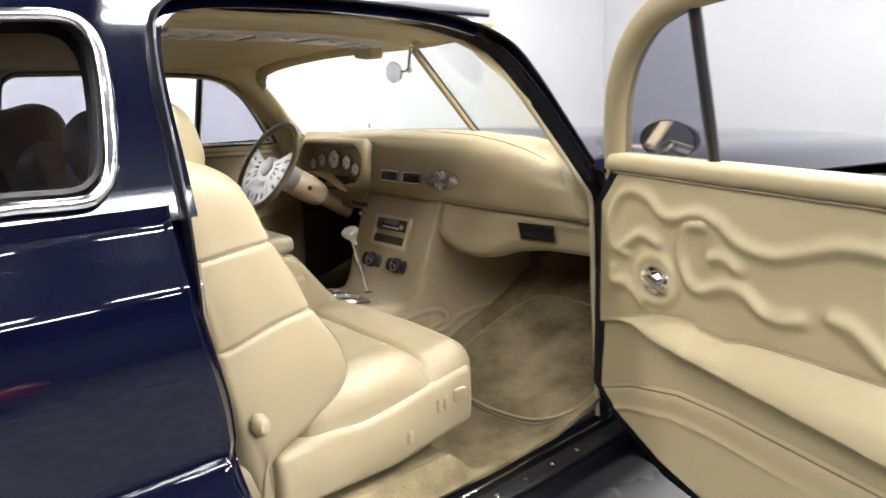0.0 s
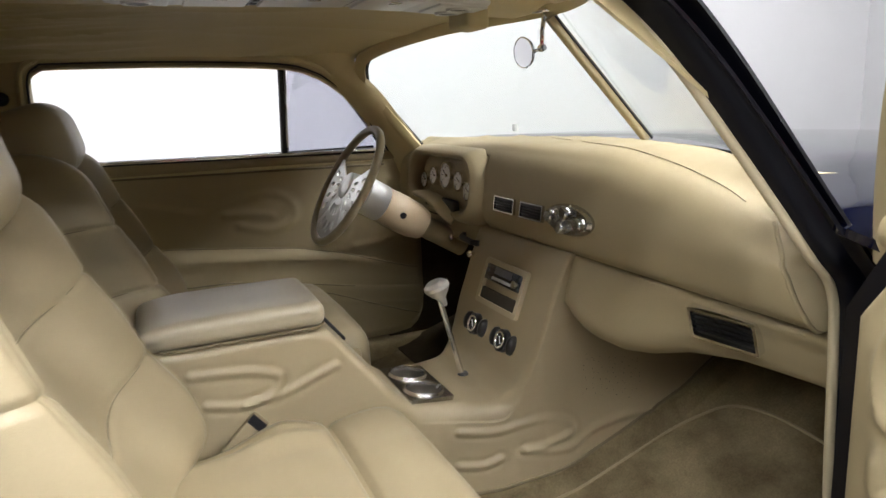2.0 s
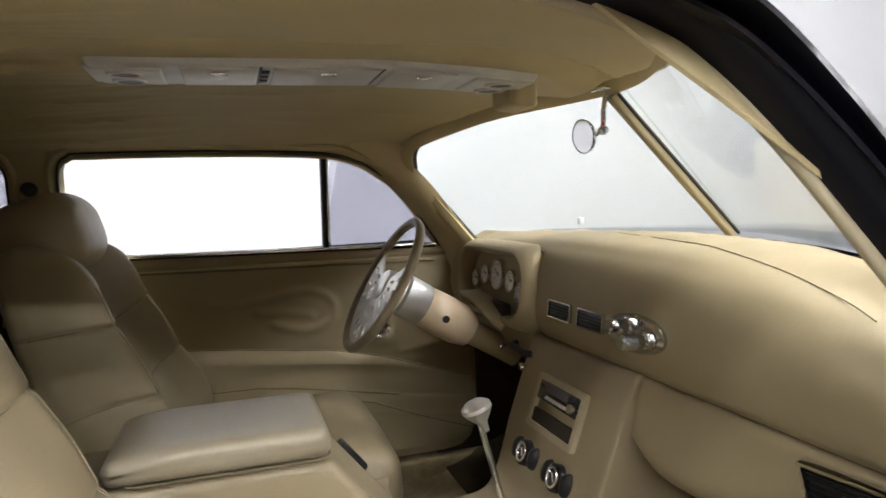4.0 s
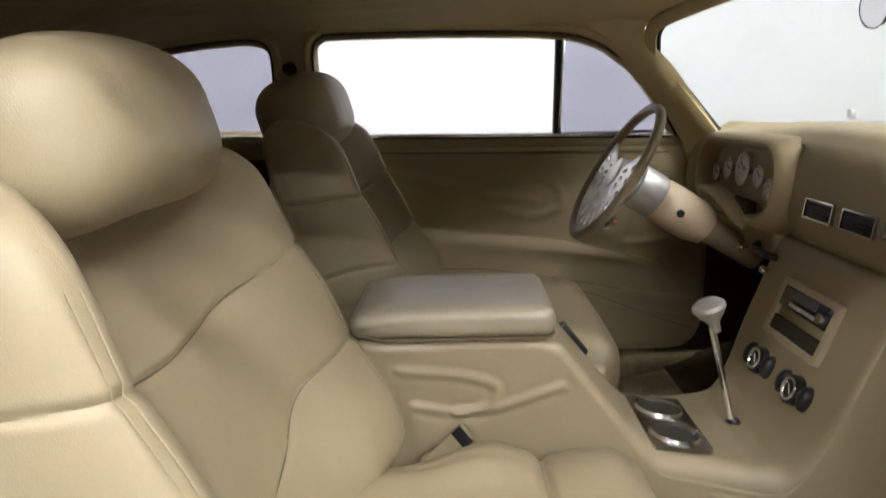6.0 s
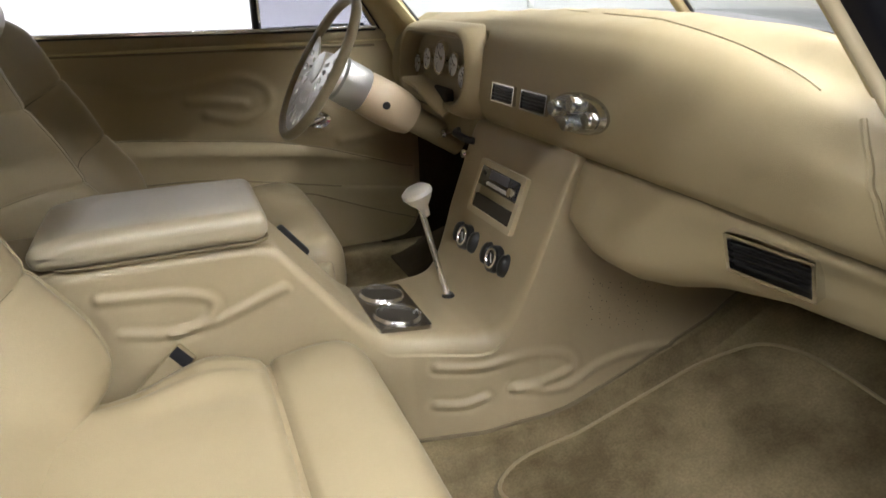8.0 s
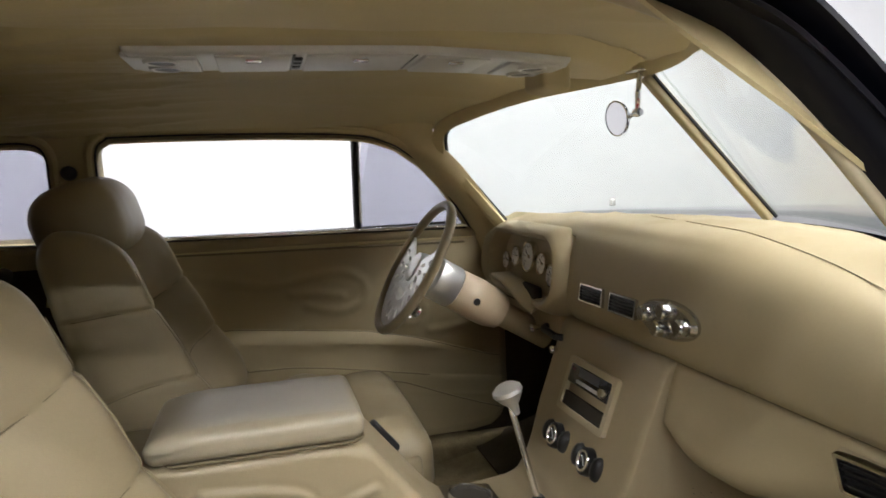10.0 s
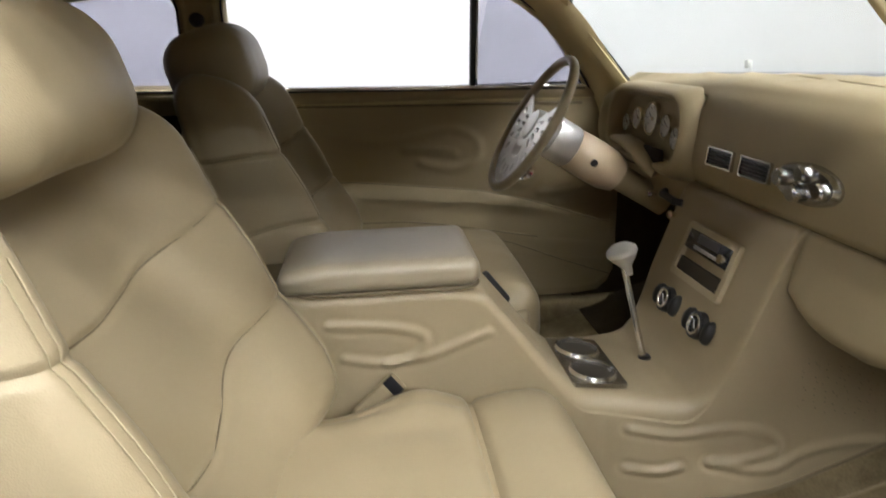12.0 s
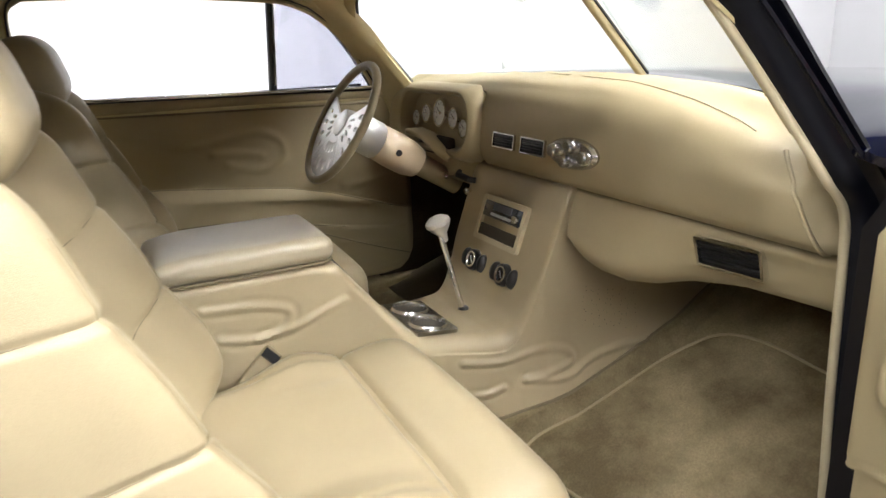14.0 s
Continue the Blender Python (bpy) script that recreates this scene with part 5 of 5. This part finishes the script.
ARMLOW = [(0.05, 0.67), (0.12, 0.692), (0.185, 0.706), (0.31, 0.702), (0.42, 0.697), (0.546, 0.689), (0.72, 0.680), (0.97, 0.670)]
LOWLINE = [(0.05, 0.51), (0.165, 0.558), (0.30, 0.592), (0.42, 0.602), (0.97, 0.608)]
BOTTOM = [(0.0, 0.50), (0.067, 0.49), (0.13, 0.452), (0.26, 0.408), (0.40, 0.385), (0.97, 0.37)]


SHUT_RIDGES = [[(0.90, 0.948), (0.757, 0.939), (0.648, 0.921), (0.545, 0.897), (0.447, 0.911), (0.356, 0.923), (0.302, 0.902), (0.283, 0.870), (0.294, 0.836), (0.36, 0.815), (0.44, 0.835)],
               [(0.48, 0.871), (0.41, 0.867), (0.352, 0.857)], [(0.11, 0.735), (0.03, 0.742), (-0.05, 0.765), (-0.10, 0.80)]]
SHUT_RIDGES = [[(p.x, p.y) for p in spline([(a, b, 0) for a, b in line], 4)] for line in SHUT_RIDGES]
SHUT_ARMTOP = [(-0.115, 0.636), (-0.06, 0.648), (0.067, 0.690), (0.16, 0.721), (0.29, 0.751), (0.455, 0.770), (0.63, 0.789), (0.97, 0.80)]
SHUT_ARMLOW = [(-0.115, 0.631), (-0.06, 0.641), (0.067, 0.674), (0.157, 0.696), (0.283, 0.714), (0.432, 0.726), (0.623, 0.748), (0.97, 0.758)]
SHUT_LOWLINE = [(-0.115, 0.575), (-0.075, 0.580), (0.063, 0.598), (0.191, 0.622), (0.286, 0.640), (0.40, 0.660), (0.494, 0.672), (0.97, 0.68)]
SHUT_SEAM = [(-0.09, 0.487), (-0.02, 0.512), (0.063, 0.543), (0.191, 0.595), (0.30, 0.62)]
OPEN_LINES, SHUT_LINES = (RIDGES, ARMTOP, ARMLOW, LOWLINE, (0.228, 0.809, 0.046)), (SHUT_RIDGES, SHUT_ARMTOP, SHUT_ARMLOW, SHUT_LOWLINE, (0.165, 0.797, 0.036))


def panel_relief(s, z, lines):
    """How far the trim stands out from the door's core."""
    ridges, armtop, armlow, lowline, boss = lines
    top, low, line = table(s, armtop), table(s, armlow), table(s, lowline)
    if z > top:
        d = min(near((s, z), r) for r in ridges)
        ring = abs(math.hypot((s - boss[0]) * 0.86, z - boss[1]) - boss[2])
        return 0.045 + 0.0115 * bump(d, 0.0122) + 0.009 * bump(ring, 0.0105) - 0.003 * bump(z - top, 0.006)
    if z > low:
        t = (z - low) / max(1e-4, top - low)
        return 0.045 + 0.050 * smooth(boss[0] - 0.16, boss[0] + 0.09, s) * math.cos(t * math.pi / 2) ** 0.75
    if z > line:
        return 0.032 + 0.006 * smooth(low - 0.02, line, z)
    return 0.050 - 0.006 * bump(z - line, 0.006) + 0.004 * bump(z - line + 0.052, 0.005)


SHUTLOW = [(-0.113, 0.56), (-0.108, 0.50), (-0.09, 0.46), (-0.06, 0.436), (0.0, 0.428), (0.97, 0.425)]


def door_trim(place, depth=1.0, lip=0.03, start=0.025, bottom=BOTTOM, lines=OPEN_LINES):
    armtop, armlow, lowline = lines[1:4]

    def f(u, v):
        s = lerp(start, 0.965, u)
        low = table(s, bottom)
        knots = (low, max(low + 0.01, table(s, lowline)), max(low + 0.02, table(s, armlow)), max(low + 0.022, table(s, armtop)), 1.018)
        cuts = (0.0, 0.22, 0.36, 0.56, 1.0)
        q = min(3, max(i for i in range(4) if v >= cuts[i] - 1e-9))
        z = lerp(knots[q], knots[q + 1], (v - cuts[q]) / (cuts[q + 1] - cuts[q]))
        front = start
        if depth == 1.0:
            front += 0.062 * min(1.0, max(0.0, (z - 0.940) / 0.078))
            s = lerp(front, 0.965, u)
        edge_in = lip * (1 - smooth(0.0, 0.02, min(s - front, (z - low) * 0.8) + 0.0001))
        k = 1.0 if depth == 1.0 else 0.38 if z > table(s, armtop) else depth * lerp(0.55, 1.0, smooth(0.75, 0.45, s))
        return place(s, z, 0.045 + (panel_relief(s, z, lines) - 0.045) * k - edge_in)
    return grid(f, 170, 150)


def build_door(ob, at, place, shut):
    def P(s, z, off):
        return Vector(place(s, z, off))
    part("trim_panel", rest(door_trim(place, 0.22, 0.010, -0.113, SHUTLOW, SHUT_LINES) if shut else door_trim(place), at), VINYL, ob, "tan vinyl trim panel with raised flames and armrest")
    core = [(0.0 if shut else 0.058, 1.02), (0.0, 0.935), (0.0, 0.50), (0.10, 0.44), (0.25, 0.385), (0.97, 0.345), (0.97, 1.02)]
    bm = bmesh.new()
    a = [bm.verts.new(P(s, z, 0.028)) for s, z in core]
    b = [bm.verts.new(P(s, z, -0.08)) for s, z in core]
    bm.faces.new(a)
    bm.faces.new(b[::-1])
    for i in range(len(core)):
        bm.faces.new((a[i], a[(i + 1) % len(core)], b[(i + 1) % len(core)], b[i]))
    part("core", rest(bm, at), LINER if shut else JAMB, ob, "dark tan door edge" if shut else "dark navy door edge")
    bm = grid(lambda u, v: P(lerp(-0.01, 0.98, u), lerp(0.30, 1.03, v), -0.085 - 0.03 * math.sin(v * math.pi)), 20, 20, thick=0.006)
    part("outer_skin", rest(bm, at), PAINT, ob, "navy painted outer skin")
    path = [P(lerp(-0.06 if shut else 0.070, 0.97, k / 30), 1.007 + 0.019 * k / 30 if shut else 1.03, 0.012) for k in range(31)]
    bx, bz, br = (SHUT_LINES if shut else OPEN_LINES)[4]
    bm = sweep(path, rrect(0.085, 0.036, 0.016, 4))
    part("belt_rail", rest(bm, at), VINYL, ob, "tan padded belt rail")
    part("crank_plate", rest(lathe([(0, 0.012), (0.012, 0.012), (0.018, 0.004), (0.026, 0.006), (0.028, 0.0)], 28, axes(P(bx, bz, 0.047), P(0, 0, 1) - P(0, 0, 0), U) @ Matrix.Diagonal((br / 0.031, br / 0.045, 1, 1))), at), CHROME, ob, "round chrome handle escutcheon")
    a0, a1 = P(bx - 0.3 * br, bz + 0.15 * br, 0.060), P(bx + 0.9 * br, bz - 0.24 * br, 0.064)
    part("crank_handle", rest(sweep([a0, a0.lerp(a1, 0.5), a1], rrect(0.012, 0.008, 0.003, 2)), at), CHROME, ob, "chrome inner handle")


def open_place(s, z, off):
    return HINGE + U * s + N * off + Vector((0, 0, z))


def shut_place(s, z, off):
    return Vector((-0.03 - s, 0.782 - off, z))


DAT, DD = (HINGE.x, HINGE.y, 0.36), (-0.5, 0.782, 0.36)
passenger_door = thing("door", "open passenger door with tan panel and raised flame relief", "car door", DAT)
build_door(passenger_door, DAT, open_place, False)
driver_door = thing("door", "closed driver door with tan panel and raised flame relief", "car door", DD)
build_door(driver_door, DD, shut_place, True)

for row, lo, hi, lift in ((ARMTOP, 0.30, 0.96, 0.0004), (ARMLOW, 0.12, 0.96, 0.003), (LOWLINE, 0.06, 0.96, 0.0008)):
    line = []
    for k in range(81):
        q = lerp(lo, hi, k / 80)
        z = table(q, row) + (0.0015 if row is ARMTOP else -0.0015)
        line.append(open_place(q, z, panel_relief(q, z, OPEN_LINES) + lift))
    part("panel_seam", rest(tube(line, 0.0018, 6), DAT), SEAM, passenger_door, "dark trim seam")
bm = tube([open_place(lerp(0.085, 0.96, k / 20), 1.0105, 0.0465) for k in range(21)], 0.0025, 6)
part("belt_seam", rest(bm, DAT), SEAM, passenger_door, "dark seam below the belt rail")

# window frame, vent glass and outside mirror of the open door
FRAMELINE = [(0.028, 0.99), (0.050, 1.07), (0.095, 1.18), (0.165, 1.265), (0.26, 1.318), (0.42, 1.338), (0.80, 1.335), (0.92, 1.30), (0.945, 1.22), (0.95, 1.03)]
frameline = [(p.x, p.y) for p in spline([(a, b, 0) for a, b in FRAMELINE], 6)]


def lean_place(s, z, off=0.0):
    return open_place(s, z, off + 0.27 * (z - 1.03))


bm = sweep([lean_place(s, z) for s, z in frameline], rrect(0.05, 0.055, 0.02, 4), up=N)
part("window_frame", rest(bm, DAT), VINYL, passenger_door, "tan padded window frame")
bm = tube([lean_place(0.325, 1.03), lean_place(0.335, 1.33)], 0.011, 8)
part("vent_post", rest(bm, DAT), BLACK, passenger_door, "black vent window divider")
bm = bmesh.new()
bm.faces.new([bm.verts.new(lean_place(s, z)) for s, z in [q for q in frameline if q[0] < 0.33] + [(0.33, 1.33), (0.325, 1.03), (0.05, 1.03)]])
bmesh.ops.solidify(bm, geom=bm.faces[:], thickness=0.004)
ob = part("vent_window", rest(bm, DAT), TINT, passenger_door, "tinted vent glass")
ob.visible_shadow = False
mm = Matrix.Translation(open_place(0.018, 1.063, -0.15)) @ Matrix((U, Vector((0, 0, 1)), N)).transposed().to_4x4()
sm = part("side_mirror", rest(moved(lathe([(0, -0.07), (0.5, -0.055), (0.9, -0.02), (1.0, 0.0), (0.95, 0.004)], 32), mm @ Matrix.Diagonal((0.095, 0.046, 1, 1))), DAT), JAMB, passenger_door, "oval navy side mirror")
part("mirror_glass", rest(moved(lathe([(0, 0.002), (0.95, 0.002), (0.95, -0.004)], 32), mm @ Matrix.Diagonal((0.095, 0.046, 1, 1))), DAT), CHROME, sm, "mirror glass")
part("mirror_stem", rest(tube([open_place(0.06, 1.03, -0.08), open_place(0.02, 1.06, -0.17)], 0.012, 8), DAT), CHROME, sm)
bm = moved(rbox(0.93, 0.045, 0.012, 0.004, 2, 2), pose(-0.49, 0.745, 1.031, 0, 1.2, 0))
part("window_sweep", rest(bm, DD), RUBBER, driver_door, "black window sweep rubber")
bm = moved(rbox(0.93, 0.006, 0.008, 0.002, 2, 2), pose(-0.49, 0.722, 1.0335, 0, 1.2, 0))
part("sill_bead", rest(bm, DD), CHROME, driver_door, "thin chrome sill bead")
for row, lo, hi, off in ((SHUT_ARMTOP, -0.09, 0.95, 0.0445), (SHUT_LOWLINE, 0.12, 0.95, 0.0450), (SHUT_SEAM, -0.09, 0.30, 0.0478)):
    bm = tube([shut_place(lerp(lo, hi, k / 60), table(lerp(lo, hi, k / 60), row), off) for k in range(61)], 0.0015, 6)
    part("panel_seam", rest(bm, DD), SEAM, driver_door, "dark trim seam")
bm = moved(rbox(0.92, 0.006, 0.006, 0.002, 1, 2), pose(-0.49, 0.7355, 0.988, 0, 1.2, 0))
part("belt_seam", rest(bm, DD), SEAM, driver_door, "dark seam below the belt rail")


# ---- parked car across the hall ----
HX, HY = -2.6, -7.2
redcar = thing("parked_car", "red coupe parked across the showroom hall", "car", (HX, HY, GZ))


def shell(keys, width):
    """Loft of rounded sections along x: rows of (x, low, high, half width)."""
    bm = bmesh.new()
    rings = []
    for x, low, high, half in keys:
        h, c = (high - low) / 2, (high + low) / 2
        rings.append([bm.verts.new((x, half * width * math.copysign(abs(math.cos(a)) ** 0.45, math.cos(a)), c + h * math.copysign(abs(math.sin(a)) ** 0.6, math.sin(a)))) for a in [2 * math.pi * k / 28 for k in range(28)]])
    for a, b in zip(rings, rings[1:]):
        for k in range(28):
            bm.faces.new((a[k], a[(k + 1) % 28], b[(k + 1) % 28], b[k]))
    bm.faces.new(rings[0])
    bm.faces.new(rings[-1])
    return bm


part("body", shell([(-2.3, 0.45, 0.70, 0.75), (-2.2, 0.30, 0.88, 0.92), (-1.2, 0.22, 0.95, 1.0), (0.0, 0.20, 0.92, 1.0), (1.3, 0.22, 0.88, 1.0), (2.15, 0.28, 0.78, 0.93), (2.3, 0.40, 0.65, 0.75)], 0.92), REDPAINT, redcar, "glossy red body")
part("roof", shell([(-1.7, 0.85, 0.90, 0.70), (-1.2, 0.85, 1.25, 0.74), (-0.6, 0.85, 1.36, 0.76), (0.1, 0.85, 1.34, 0.76), (0.5, 0.85, 1.20, 0.74), (0.95, 0.85, 0.90, 0.70)], 0.92), REDPAINT, redcar, "red roof")
for x in (-1.4, 1.4):
    for y in (-0.80, 0.80):
        wheel = part("wheel", lathe([(0.0, -0.09), (0.30, -0.10), (0.33, -0.06), (0.33, 0.06), (0.30, 0.10), (0.22, 0.10), (0.21, 0.06), (0, 0.07)], 28, axes((x, y, 0.33), (0, math.copysign(1, y), 0), (1, 0, 0))), RUBBER, redcar, "black tyre")
        part("rim", lathe([(0, 0.085), (0.05, 0.085), (0.20, 0.07), (0.21, 0.09), (0.215, 0.06)], 24, axes((x, y, 0.33), (0, math.copysign(1, y), 0), (1, 0, 0))), ALUMINIUM, wheel, "bright rim")
for y in (0.55, -0.55):
    part("headlight", lathe([(0, 0.02), (0.07, 0.012), (0.09, 0.0)], 20, axes((2.26, y, 0.62), (1, 0, 0), (0, 1, 0))), CHROME, redcar, "round headlight")
